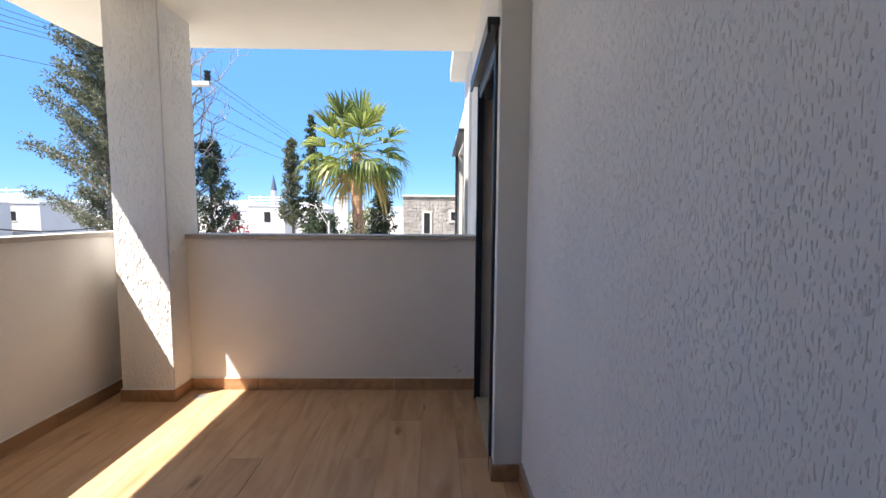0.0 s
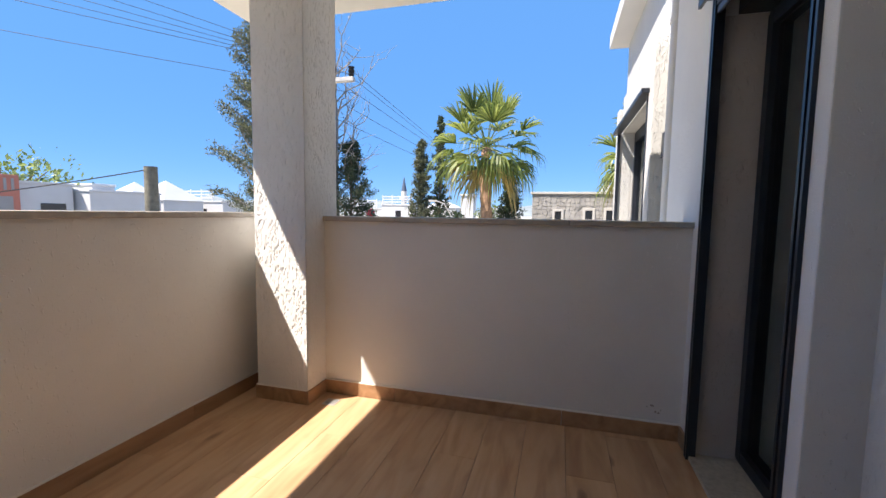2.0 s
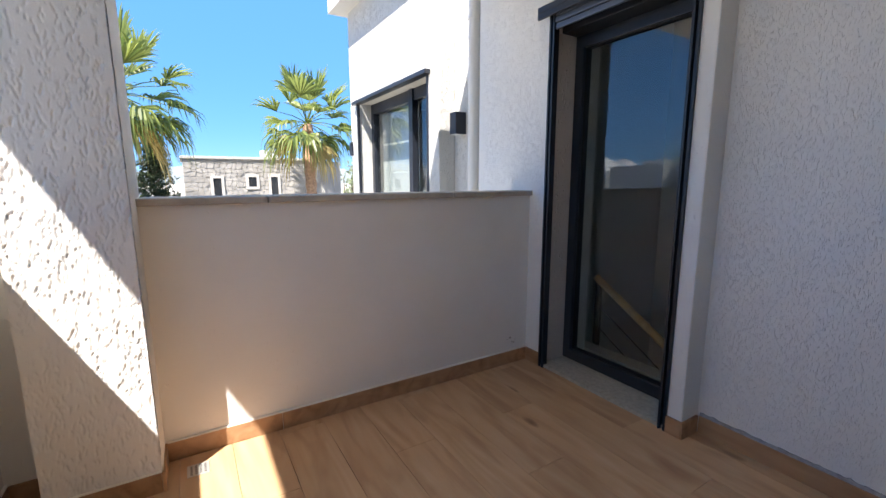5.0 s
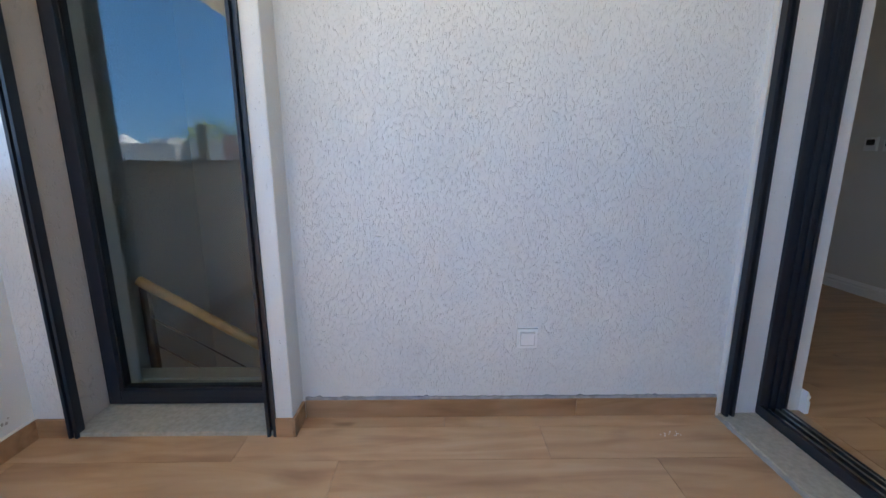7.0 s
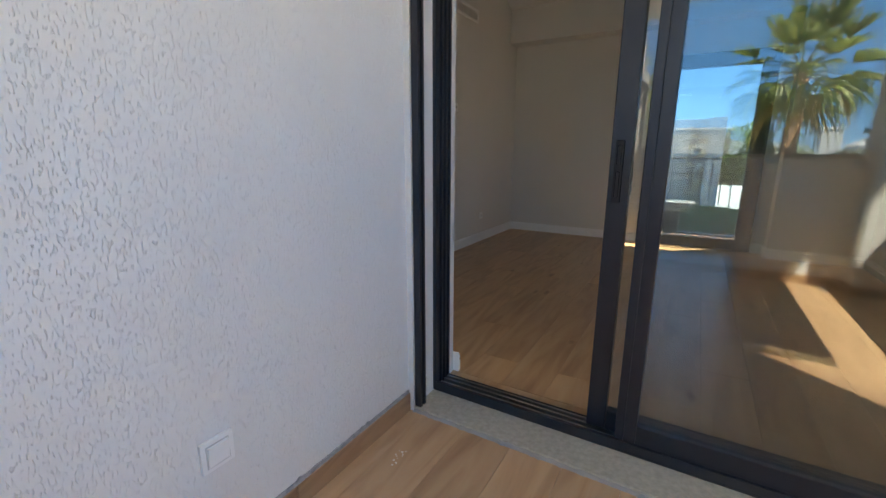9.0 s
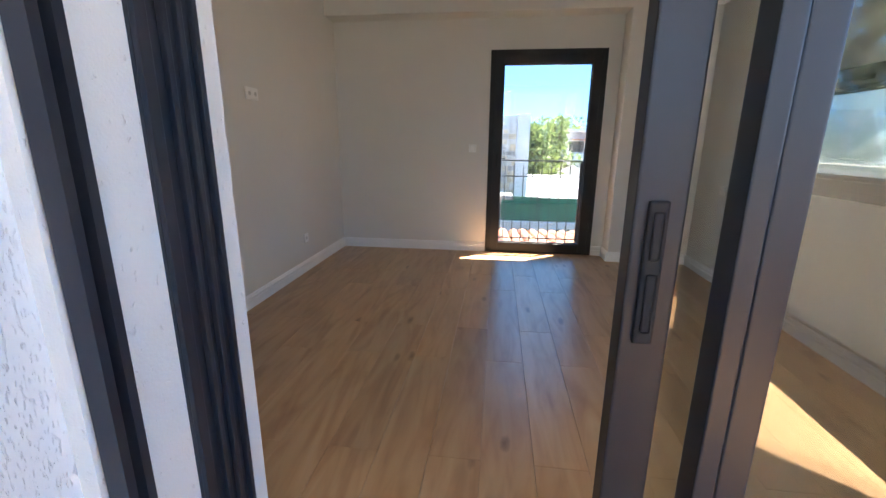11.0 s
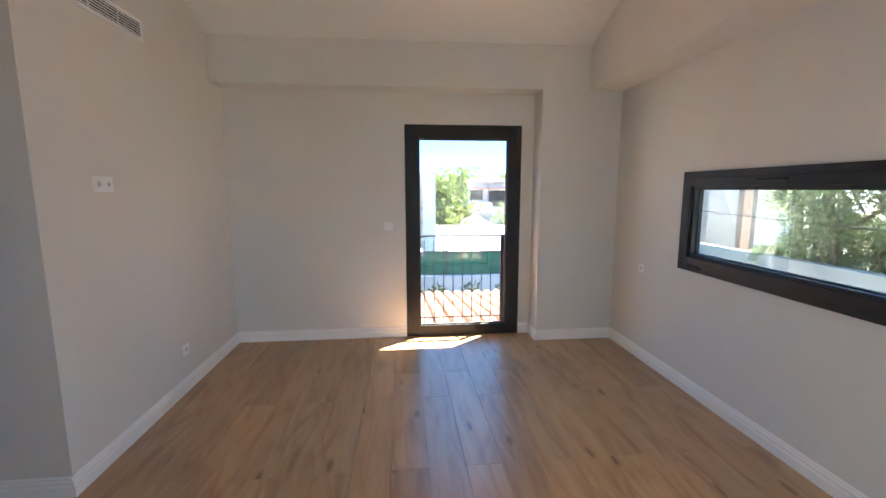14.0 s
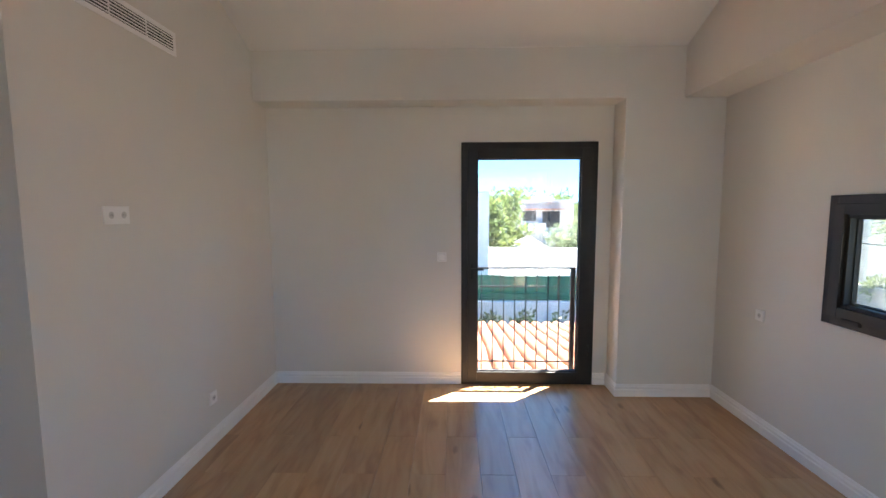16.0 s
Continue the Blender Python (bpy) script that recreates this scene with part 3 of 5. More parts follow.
pane(boxes((0.140, 0.146, DOOR_Y0 + 0.074, DOOR_Y1 - 0.066, 0.090, 1.920)), M_GLASS_TINT, door)
part("shutter_box", boxes((0.0, 0.20, DOOR_Y0 + 0.004, DOOR_Y1 + 0.004, 1.992, 2.108), bevel=0.003), M_ALU, door, "dark shutter box over the door")
solid("threshold_door", boxes((SUR_X, 0.33, DOOR_Y0, DOOR_Y1, -0.004, 0.018), bevel=0.003), M_STONE_SILL,
      "speckled grey-beige stone threshold of the balcony door", "threshold", kind="structure")
# roller shutter of the balcony door: guides, canopy, rolled slats
shutter = thing("roller_shutter", (SUR_X, 2.35, 0.0), "raised roller shutter with anthracite guides over the balcony door", "shutter")
for y0 in (1.8831, 2.6824):
    part("guide", channel(SUR_X - 0.012, SUR_X + 0.028, y0, y0 + 0.037, 0.0, 2.07), M_ALU, shutter)
part("canopy", boxes((SUR_X - 0.055, SUR_X + 0.02, 1.8485, 2.7730, 2.085, 2.118), (SUR_X - 0.055, SUR_X - 0.040, 1.8485, 2.7730, 2.052, 2.085), bevel=0.004), M_ALU, shutter)
for i in range(3):
    z = 1.990 + i * 0.034
    part("slat", boxes((SUR_X - 0.004 - 0.004 * (i % 2), SUR_X + 0.012, 1.9188, 2.6834, z, z + 0.031), bevel=0.005), M_SLAT, shutter)

# sliding door
slide = thing("door_2", (-1.0, -0.23, 0.02), "half open anthracite aluminium sliding door with large glass panels", "door", kind="structure")
FY0, FY1 = -0.286, -0.160
part("frame_jamb", boxes((0.012, 0.0182, FY0, FY1, 0.02, SLIDE_TOP)), M_ALU, slide)
for y0, y1 in ((FY0, -0.274), (-0.252, -0.240), (-0.220, -0.208), (-0.182, FY1)):
    part("jamb_rib", boxes((0.002, 0.012, y0, y1, 0.02, SLIDE_TOP), bevel=0.002), M_ALU, slide)
part("frame_jamb", boxes((SLIDE_L, SLIDE_L + 0.05, FY0, FY1, 0.02, SLIDE_TOP), bevel=0.003), M_ALU, slide)
part("frame_head", boxes((SLIDE_L + 0.05, 0.012, FY0, FY1, SLIDE_TOP - 0.06, SLIDE_TOP), bevel=0.003), M_ALU, slide)
part("sill_track", boxes((SLIDE_L + 0.05, 0.012, FY0, FY1, 0.012, 0.028), (SLIDE_L + 0.05, 0.002, -0.178, FY1, 0.028, 0.062),
                         (SLIDE_L + 0.05, 0.002, FY0, FY0 + 0.012, 0.028, 0.045), bevel=0.002), M_ALU, slide)
for y in (-0.205, -0.237, -0.266):
    part("track", boxes((SLIDE_L + 0.05, 0.002, y - 0.0045, y + 0.0045, 0.028, 0.046), bevel=0.001), M_TRACK, slide, "bright metal running track")
# sliding sash, pushed back
SX0, SX1 = -1.72, -0.668
sash = part("sash", boxes((SX1 - 0.070, SX1, -0.272, -0.226, 0.048, 2.245), (SX0, SX0 + 0.08, -0.272, -0.226, 0.048, 2.245),
                          (SX0 + 0.08, SX1 - 0.070, -0.272, -0.226, 0.048, 0.128), (SX0 + 0.08, SX1 - 0.070, -0.272, -0.226, 2.165, 2.245), bevel=0.004), M_ALU, slide)
part("pull_handle", boxes((SX1 - 0.045, SX1 - 0.017, -0.227, -0.217, 0.94, 1.155), (SX1 - 0.038, SX1 - 0.024, -0.219, -0.2145, 1.07, 1.14),
                          (SX1 - 0.038, SX1 - 0.024, -0.219, -0.2145, 0.96, 1.05), bevel=0.004), M_GASKET, sash, "black recessed pull")
lever = [(SX1 - 0.055, -0.272, 1.09), (SX1 - 0.055, -0.312, 1.09)] + [(SX1 - 0.055, -0.312 - 0.026 * math.sin(a * math.pi / 16), 1.064 + 0.026 * math.cos(a * math.pi / 16)) for a in range(1, 9)] + \
        [(SX1 - 0.055, -0.338, 1.02), (SX1 - 0.055, -0.337, 0.985), (SX1 - 0.055, -0.335, 0.962), (SX1 - 0.055, -0.334, 0.957)]
part("lever_handle", tubes((lever, [0.009] * 2 + [0.0095] * 8 + [0.0105, 0.0105, 0.009, 0.004]), sides=16), M_GASKET, sash, "black lever handle inside", True)
pane(boxes((SX0 + 0.075, SX1 - 0.065, -0.252, -0.246, 0.12, 2.17)), M_GLASS_TINT, slide)
# fixed panel in front of it
PX0, PX1 = SLIDE_L + 0.05, -0.782
fixed = part("fixed_panel", boxes((PX1 - 0.03, PX1, -0.222, -0.172, 0.062, 2.24), (PX1 - 0.072, PX1 - 0.03, -0.214, -0.172, 0.062, 2.24), (PX0, PX0 + 0.07, -0.214, -0.172, 0.062, 2.24),
                                  (PX0 + 0.07, PX1 - 0.072, -0.214, -0.172, 0.062, 0.135), (PX0 + 0.07, PX1 - 0.072, -0.214, -0.172, 2.165, 2.24), bevel=0.003), M_ALU, slide)
pane(boxes((PX0 + 0.066, PX1 - 0.068, -0.194, -0.188, 0.13, 2.17)), M_GLASS_TINT, slide)
solid("threshold_slide", boxes((SLIDE_L, 0.014, -0.160, 0.004, -0.004, 0.020), bevel=0.003), M_STONE_SILL,
      "speckled grey-beige stone threshold of the sliding door", "threshold", kind="structure")
guide = thing("roller_shutter", (-1.0, -0.03, 0.0), "anthracite roller shutter guides and box of the sliding door", "shutter")
for x0 in (-0.016, SLIDE_L - 0.02):
    part("guide", channel(x0, x0 + 0.030, -0.046, -0.006, 0.02, SLIDE_TOP, 0.013, 0.012), M_ALU, guide)
part("canopy", boxes((SLIDE_L - 0.03, 0.012, -0.05, 0.03, SLIDE_TOP - 0.05, SLIDE_TOP), bevel=0.004), M_ALU, guide)

# glazed door of the room
fd = thing("door_3", (-0.95, FAR_Y, FLOOR_IN), "closed dark brown aluminium glazed door with one tall pane", "door", kind="structure")
for n, bm in frame_bars("y", FAR_Y - 0.06, FAR_Y + 0.012, FX0, FX1, FLOOR_IN - 0.005, FZ1, 0.062):
    part("frame_" + n, bm, M_ALU_IN, fd)
for n, bm in frame_bars("y", FAR_Y - 0.055, FAR_Y + 0.024, FX0 + 0.052, FX1 - 0.052, FLOOR_IN + 0.028, FZ1 - 0.052, 0.085):
    part("sash_" + n, bm, M_ALU_IN, fd)
for n, bm in frame_bars("y", FAR_Y - 0.035, FAR_Y + 0.004, FX0 + 0.136, FX1 - 0.136, FLOOR_IN + 0.112, FZ1 - 0.136, 0.010, 0.0):
    part("glazing_bead", bm, M_GASKET, fd)
pane(boxes((FX0 + 0.140, FX1 - 0.140, FAR_Y - 0.030, FAR_Y - 0.024, FLOOR_IN + 0.115, FZ1 - 0.140)), M_GLASS_ROOM, fd)
part("handle", boxes((FX1 - 0.108, FX1 - 0.082, FAR_Y + 0.024, FAR_Y + 0.034, 0.98, 1.12), (FX1 - 0.102, FX1 - 0.088, FAR_Y + 0.034, FAR_Y + 0.066, 1.06, 1.074),
                     (FX1 - 0.190, FX1 - 0.088, FAR_Y + 0.060, FAR_Y + 0.074, 1.06, 1.076), bevel=0.003), M_GASKET, fd, "black lever handle")
for z in (0.30, 2.0):
    part("hinge", tubes(([(FX0 + 0.052, FAR_Y + 0.022, z), (FX0 + 0.052, FAR_Y + 0.022, z + 0.09)], 0.009)), M_ALU_IN, fd)
solid("window_sill_far", boxes((FX0, FX1, FO - 0.06, FAR_Y - 0.06, FLOOR_IN - 0.01, FLOOR_IN + 0.012), bevel=0.003), M_STONE_SILL,
      "stone sill outside the glazed door", "sill", kind="structure")

# strip window of the room
win = thing("window_1", (ROOM_R, -2.2, 0.94), "dark brown aluminium strip window with a bottom-hung sash", "window", kind="structure")
for n, bm in frame_bars("x", ROOM_R - 0.06, ROOM_R + 0.022, WY0, WY1, WZ0, WZ1, 0.052):
    part("frame_" + n, bm, M_ALU_IN, win)
for n, bm in frame_bars("x", ROOM_R - 0.055, ROOM_R + 0.034, WY0 + 0.046, WY1 - 0.046, WZ0 + 0.046, WZ1 - 0.046, 0.058):
    part("sash_" + n, bm, M_ALU_IN, win)
for n, bm in frame_bars("x", ROOM_R - 0.050, ROOM_R + 0.016, WY0 + 0.103, WY1 - 0.103, WZ0 + 0.103, WZ1 - 0.103, 0.020, 0.002):
    part("glazing_bead", bm, M_ALU_IN, win)
for n, bm in frame_bars("x", ROOM_R - 0.048, ROOM_R - 0.020, WY0 + 0.1225, WY1 - 0.1225, WZ0 + 0.1225, WZ1 - 0.1225, 0.007, 0.0):
    part("gasket", bm, M_GASKET, win)
pane(boxes((ROOM_R - 0.044, ROOM_R - 0.038, WY0 + 0.128, WY1 - 0.128, WZ0 + 0.128, WZ1 - 0.128)), M_GLASS_STRIP, win)
part("handle", boxes((ROOM_R + 0.034, ROOM_R + 0.052, -2.27, -2.20, WZ1 - 0.082, WZ1 - 0.060), (ROOM_R + 0.050, ROOM_R + 0.064, -2.38, -2.20, WZ1 - 0.080, WZ1 - 0.064), bevel=0.005), M_GASKET, win, "black lever handle")
for y in (-2.93, -1.62):
    part("hinge", boxes((ROOM_R + 0.022, ROOM_R + 0.040, y, y + 0.10, WZ0 + 0.028, WZ0 + 0.052), bevel=0.004), M_GASKET, win)

# ---------- skirting ----------


def balcony_skirt(x0, x1, y0, y1):
    solid("baseboard", boxes((x0, x1, y0, y1, -0.006, 0.080), bevel=0.0015), M_SKIRT,
          "wood-look tile skirting along the balcony wall", "skirting", kind="structure")


def mortar(x0, x1, y0, y1):
    """A ragged bead: its upper edge wanders along the wall."""
    rng = random.Random(4)
    bm = bmesh.new()
    n = 120
    rows = []
    for i in range(n + 1):
        y = y0 + (y1 - y0) * i / n
        top = 0.0905 + rng.choice((0.0, 0.001, 0.002, 0.004, 0.008)) * rng.random()
        rows.append([bm.verts.new(p) for p in ((x0, y, 0.0795), (x0 + 0.002, y, top), (x1, y, top + 0.001), (x1, y, 0.0795))])
    for p, q in zip(rows, rows[1:]):
        for k in range(4):
            bm.faces.new((p[k], q[k], q[(k + 1) % 4], p[(k + 1) % 4]))
    bm.faces.new(rows[0])
    bm.faces.new(rows[-1][::-1])
    solid("trim", bm, M_SEAL, "uneven grey mortar line on the skirting", "trim", kind="structure")


for y0, y1 in ((0.004, 0.62), (0.623, 1.803)):
    balcony_skirt(WALL_X - 0.012, WALL_X, y0, y1)
mortar(WALL_X - 0.008, WALL_X, 0.004, 1.803)
balcony_skirt(SUR_X - 0.012, WALL_X - 0.0125, 1.8035, 1.815)
balcony_skirt(SUR_X - 0.012, SUR_X, 1.8155, 1.883)
balcony_skirt(SUR_X - 0.006, SUR_X + 0.006, 2.722, PAR_Y - 0.013)
for x0, x1 in ((PIL_X + 0.349, -1.62), (-1.617, -0.66), (-0.657, SUR_X + 0.005)):
    balcony_skirt(x0, x1, PAR_Y - 0.012, PAR_Y)
balcony_skirt(PIL_X + 0.337, PIL_X + 0.349, 2.649, PAR_Y)
balcony_skirt(PIL_X - 0.012, PIL_X + 0.336, 2.649, 2.661)
balcony_skirt(PAR_X + 0.0125, PIL_X - 0.0005, PAR_Y - 0.012, PAR_Y)
for y0, y1 in ((0.0, 1.12), (1.123, 2.32), (2.323, PAR_Y)):
    balcony_skirt(PAR_X, PAR_X + 0.012, y0, y1)


def bead(x0, x1, y0, y1):
    solid("trim", boxes((x0, x1, y0, y1, 0.0803, 0.0865), bevel=0.001), M_SOFFIT, "thin white plaster bead on top of the skirting", "trim", kind="structure")


bead(PIL_X + 0.350, SUR_X + 0.004, PAR_Y - 0.0105, PAR_Y)
bead(PAR_X, PAR_X + 0.0105, 0.0, PAR_Y)
bead(PIL_X - 0.010, PIL_X + 0.336, 2.6505, 2.661)


def ragged_joint(x0, x1, y0):
    """Crumbly pale joint filler along the front edge of the sliding door's threshold."""
    rng = random.Random(9)
    bm = bmesh.new()
    n = 150
    rows = []
    for i in range(n + 1):
        x = x0 + (x1 - x0) * i / n
        out = y0 + 0.005 + rng.choice((0.0, 0.0, 0.002, 0.006)) * rng.random()
        top = 0.010 + 0.008 * rng.random()
        rows.append([bm.verts.new(p) for p in ((x, y0, -0.002), (x, y0, top), (x, out, top - 0.003), (x, out + 0.003, 0.0005))])
    for p, q in zip(rows, rows[1:]):
        for k in range(4):
            bm.faces.new((p[k], q[k], q[(k + 1) % 4], p[(k + 1) % 4]))
    bm.faces.new(rows[0])
    bm.faces.new(rows[-1][::-1])
    solid("trim", bm, M_MORTAR, "crumbly pale joint along the stone threshold", "trim", kind="structure")


ragged_joint(SLIDE_L + 0.01, 0.012, 0.0045)


def room_skirt(a, b, inward):
    """White profiled skirting along a wall from a to b, with its moulded face towards inward."""
    a, b, n = Vector((*a, 0)), Vector((*b, 0)), Vector((*inward, 0))
    prof = [(0.0, 0.0), (0.018, 0.0), (0.018, 0.058), (0.011, 0.063), (0.011, 0.071), (0.016, 0.075), (0.016, 0.083), (0.008, 0.091), (0.008, 0.098), (0.0, 0.106)]
    bm = bmesh.new()
    rows = [[bm.verts.new(p + n * d + Vector((0, 0, FLOOR_IN + h - 0.002))) for d, h in prof] for p in (a, b)]
    for i in range(len(prof)):
        j = (i + 1) % len(prof)
        bm.faces.new((rows[0][i], rows[0][j], rows[1][j], rows[1][i]))
    bm.faces.new(rows[0])
    bm.faces.new(rows[1][::-1])
    solid("baseboard", bm, M_WHITE, "white profiled skirting board in the room", "skirting", kind="structure")


room_skirt((ROOM_L, FAR_Y), (ROOM_L, CORR_Y + 0.016), (-1, 0))
room_skirt((ROOM_L, CORR_Y), (CORR_X, CORR_Y), (0, 1))
room_skirt((FX1 + 0.004, FAR_Y), (ROOM_L - 0.0165, FAR_Y), (0, 1))
room_skirt((NIB_X + 0.0165, FAR_Y), (FX0 - 0.004, FAR_Y), (0, 1))
room_skirt((NIB_X, FAR_Y), (NIB_X, NIB_Y + 0.016), (1, 0))
room_skirt((ROOM_R + 0.0165, NIB_Y), (NIB_X, NIB_Y), (0, 1))
room_skirt((ROOM_R, NIB_Y), (ROOM_R, IN_Y - 0.0165), (1, 0))
room_skirt((-0.014, IN_Y), (CORR_X, IN_Y), (0, -1))
room_skirt((ROOM_R, IN_Y), (SLIDE_L - 0.002, IN_Y), (0, -1))

# ---------- fittings ----------


def rocker(name, p, across, out, w, h, label, sockets=0):
    """A wall plate at p; across and out are unit vectors along the wall and off it."""
    p, a, o = Vector(p), Vector(across), Vector(out)
    ob = thing(name, p, label, "switch" if not sockets else "socket")

    def slab(u0, u1, v0, v1, d0, d1, bevel=0.0015):
        bm = boxes((u0, u1, d0, d1, v0, v1), bevel=bevel)
        for v in bm.verts:
            x, d, z = v.co
            v.co = p + a * x + o * d + Vector((0, 0, z))
        return bm
    part("plate", slab(-w / 2, w / 2, -h / 2, h / 2, 0, 0.011), M_PLASTIC, ob)
    if not sockets:
        # no real gap: its shade is a grey plate behind the rocker
        part("rocker_gap_shade", slab(-w * 0.36, w * 0.36, -h * 0.37, h * 0.37, 0.0112, 0.0122, 0.0004), M_GAP_SHADE, ob, "grey plate drawn as the shade in the gap round the rocker")
        tilted = slab(-w * 0.325, w * 0.325, -h * 0.335, h * 0.335, 0.0124, 0.0175)
        for v in tilted.verts:
            if (v.co - p).dot(o) > 0.014:
                v.co += o * (0.0035 * (v.co.z - p.z) / (h * 0.335))
        part("rocker", tilted, M_PLASTIC, ob)
    for i in range(sockets):
        u = (i - (sockets - 1) / 2) * w / sockets
        bm = bmesh.new()
        ring = [add for add in (0.019, 0.0165)]
        add_tube(bm, [p + a * u + o * 0.007, p + a * u + o * 0.0125], ring[0], 20)
        part("socket_ring", bm, M_PLASTIC, ob, "", True)
        # flat disc, with the well's shade put into its grey
        bm = bmesh.new()
        add_tube(bm, [p + a * u + o * 0.0100, p + a * u + o * 0.0129], ring[1], 20)
        part("socket_well_shade", bm, M_GAP_SHADE, ob, "grey disc drawn as the shade in the socket well")
        for s in (-0.0045, 0.0045):
            bm = bmesh.new()
            add_tube(bm, [p + a * (u + s) + o * 0.0126, p + a * (u + s) + o * 0.0134], 0.0022, 8)
            part("pin_hole", bm, M_GASKET, ob)
    return ob


rocker("light_switch", (WALL_X, 0.848, 0.362), (0, 1, 0), (-1, 0, 0), 0.086, 0.086, "white single light switch low on the balcony wall")
rocker("light_switch", (-0.195, FAR_Y, 1.17), (1, 0, 0), (0, 1, 0), 0.080, 0.080, "white light switch beside the glazed door")
rocker("double_socket", (ROOM_L, -2.61, 1.56), (0, 1, 0), (-1, 0, 0), 0.150, 0.084, "white double wall socket high on the wall", 2)
rocker("wall_socket", (ROOM_L, -3.30, 0.345), (0, 1, 0), (-1, 0, 0), 0.080, 0.080, "white wall socket over the skirting", 1)
rocker("wall_socket", (ROOM_R, -3.565, 0.842), (0, 1, 0), (1, 0, 0), 0.076, 0.076, "white wall socket under the window height", 1)
for x, w, h, name, label in ((1.725, 0.100, 0.105, "thermostat", "white square room thermostat with dark screen"),
                             (1.580, 0.088, 0.088, "thermostat", "white smaller thermostat with dark screen")):
    z = 1.218 if w > 0.09 else 1.204
    th = thing(name, (x, CORR_Y, z), label, "thermostat")
    part("case", boxes((x - w / 2, x + w / 2, CORR_Y, CORR_Y + 0.020, z - h / 2, z + h / 2), bevel=0.004), M_PLASTIC, th)
    part("screen", boxes((x - w * 0.32, x + w * 0.32, CORR_Y + 0.020, CORR_Y + 0.0215, z - h * 0.08, z + h * 0.34)), M_DARKSCREEN, th, "dark display")

vent = thing("air_grille", (ROOM_L, -2.65, 2.53), "white framed linear air grille with dark slots", "vent")
VY0, VY1, VZ0, VZ1 = -3.13, -2.19, 2.462, 2.592
part("frame", boxes((ROOM_L - 0.006, ROOM_L, VY0, VY1, VZ0, VZ0 + 0.024), (ROOM_L - 0.006, ROOM_L, VY0, VY1, VZ1 - 0.024, VZ1),
                    (ROOM_L - 0.006, ROOM_L, VY0, VY0 + 0.02, VZ0 + 0.024, VZ1 - 0.024), (ROOM_L - 0.006, ROOM_L, VY1 - 0.02, VY1, VZ0 + 0.024, VZ1 - 0.024)), M_WHITE, vent)
part("backing", boxes((ROOM_L - 0.0015, ROOM_L + 0.001, VY0 + 0.02, VY1 - 0.02, VZ0 + 0.024, VZ1 - 0.024)), M_GASKET, vent)
for i in range(5):
    z = VZ0 + 0.030 + i * 0.0158
    part("slat", boxes((ROOM_L - 0.0065, ROOM_L - 0.0015, VY0 + 0.02, VY1 - 0.02, z, z + 0.006)), M_WHITE, vent)
for y in (-2.90, -2.66, -2.42):
    part("bar", boxes((ROOM_L - 0.0055, ROOM_L - 0.0015, y, y + 0.006, VZ0 + 0.024, VZ1 - 0.024)), M_WHITE, vent)

# stair rail in the hall
rail = thing("stair_rail", (0.47, 2.73, -0.2), "oak handrail on black steel posts with thin cables", "railing")
part("handrail", tubes(([(0.47, 2.76, 0.50), (0.47, 2.20, 0.155), (0.47, 1.30, -0.40)], 0.026), sides=10), M_OAK, rail, "oak handrail", True)
for y, z in ((2.735, 0.475), (2.05, 0.055), (1.45, -0.315)):
    part("post", boxes((0.455, 0.485, y - 0.02, y + 0.02, z - 0.95, z), bevel=0.002), M_GASKET, rail)
for d in (0.17, 0.32, 0.47, 0.62):
    part("cable", tubes(([(0.47, 2.735, 0.475 - d), (0.47, 1.45, -0.315 - d)], 0.004), sides=6), M_IRON, rail)

# railing outside the glazed door
RY = -4.56
rl = thing("balcony_railing", (-0.9, RY, 0.06), "dark iron balcony railing with thin upright bars", "railing")
part("top_rail", boxes((-1.435, -0.28, RY - 0.02, RY + 0.02, 1.030, 1.046), bevel=0.002), M_IRON, rl)
for z in (0.862, 0.142):
    part("rail", boxes((-1.415, -0.28, RY - 0.007, RY + 0.007, z - 0.006, z + 0.006)), M_IRON, rl)
part("post", boxes((-1.43, -1.39, RY - 0.018, RY + 0.018, 0.02, 1.030), bevel=0.002), M_IRON, rl)
part("post", boxes((-0.30, -0.26, RY - 0.018, RY + 0.018, 0.02, 1.030), bevel=0.002), M_IRON, rl)
for i in range(10):
    x = -1.285 + i * 0.1035
    part("bar", boxes((x - 0.005, x + 0.005, RY - 0.005, RY + 0.005, 0.06, 0.99)), M_IRON, rl)

# ---------- outdoors: the house wing ----------
WX = 0.06
wing = thing("house_wing", (0.6, 5.2, -3.2), "white rendered wing of the house with large dark window", "house")
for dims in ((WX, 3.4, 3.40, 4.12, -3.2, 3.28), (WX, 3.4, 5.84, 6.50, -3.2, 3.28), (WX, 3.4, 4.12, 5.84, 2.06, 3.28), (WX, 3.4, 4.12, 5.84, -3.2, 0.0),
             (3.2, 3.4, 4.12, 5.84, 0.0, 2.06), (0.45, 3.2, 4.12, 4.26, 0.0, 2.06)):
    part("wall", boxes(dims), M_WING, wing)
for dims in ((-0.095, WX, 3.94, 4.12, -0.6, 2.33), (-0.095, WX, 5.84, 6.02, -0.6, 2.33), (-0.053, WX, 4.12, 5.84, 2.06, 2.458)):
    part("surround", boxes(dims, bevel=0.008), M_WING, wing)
part("roof", boxes((-0.16, 3.6, 3.40, 6.62, 3.28, 3.45), bevel=0.01), M_WHITEWASH, wing)
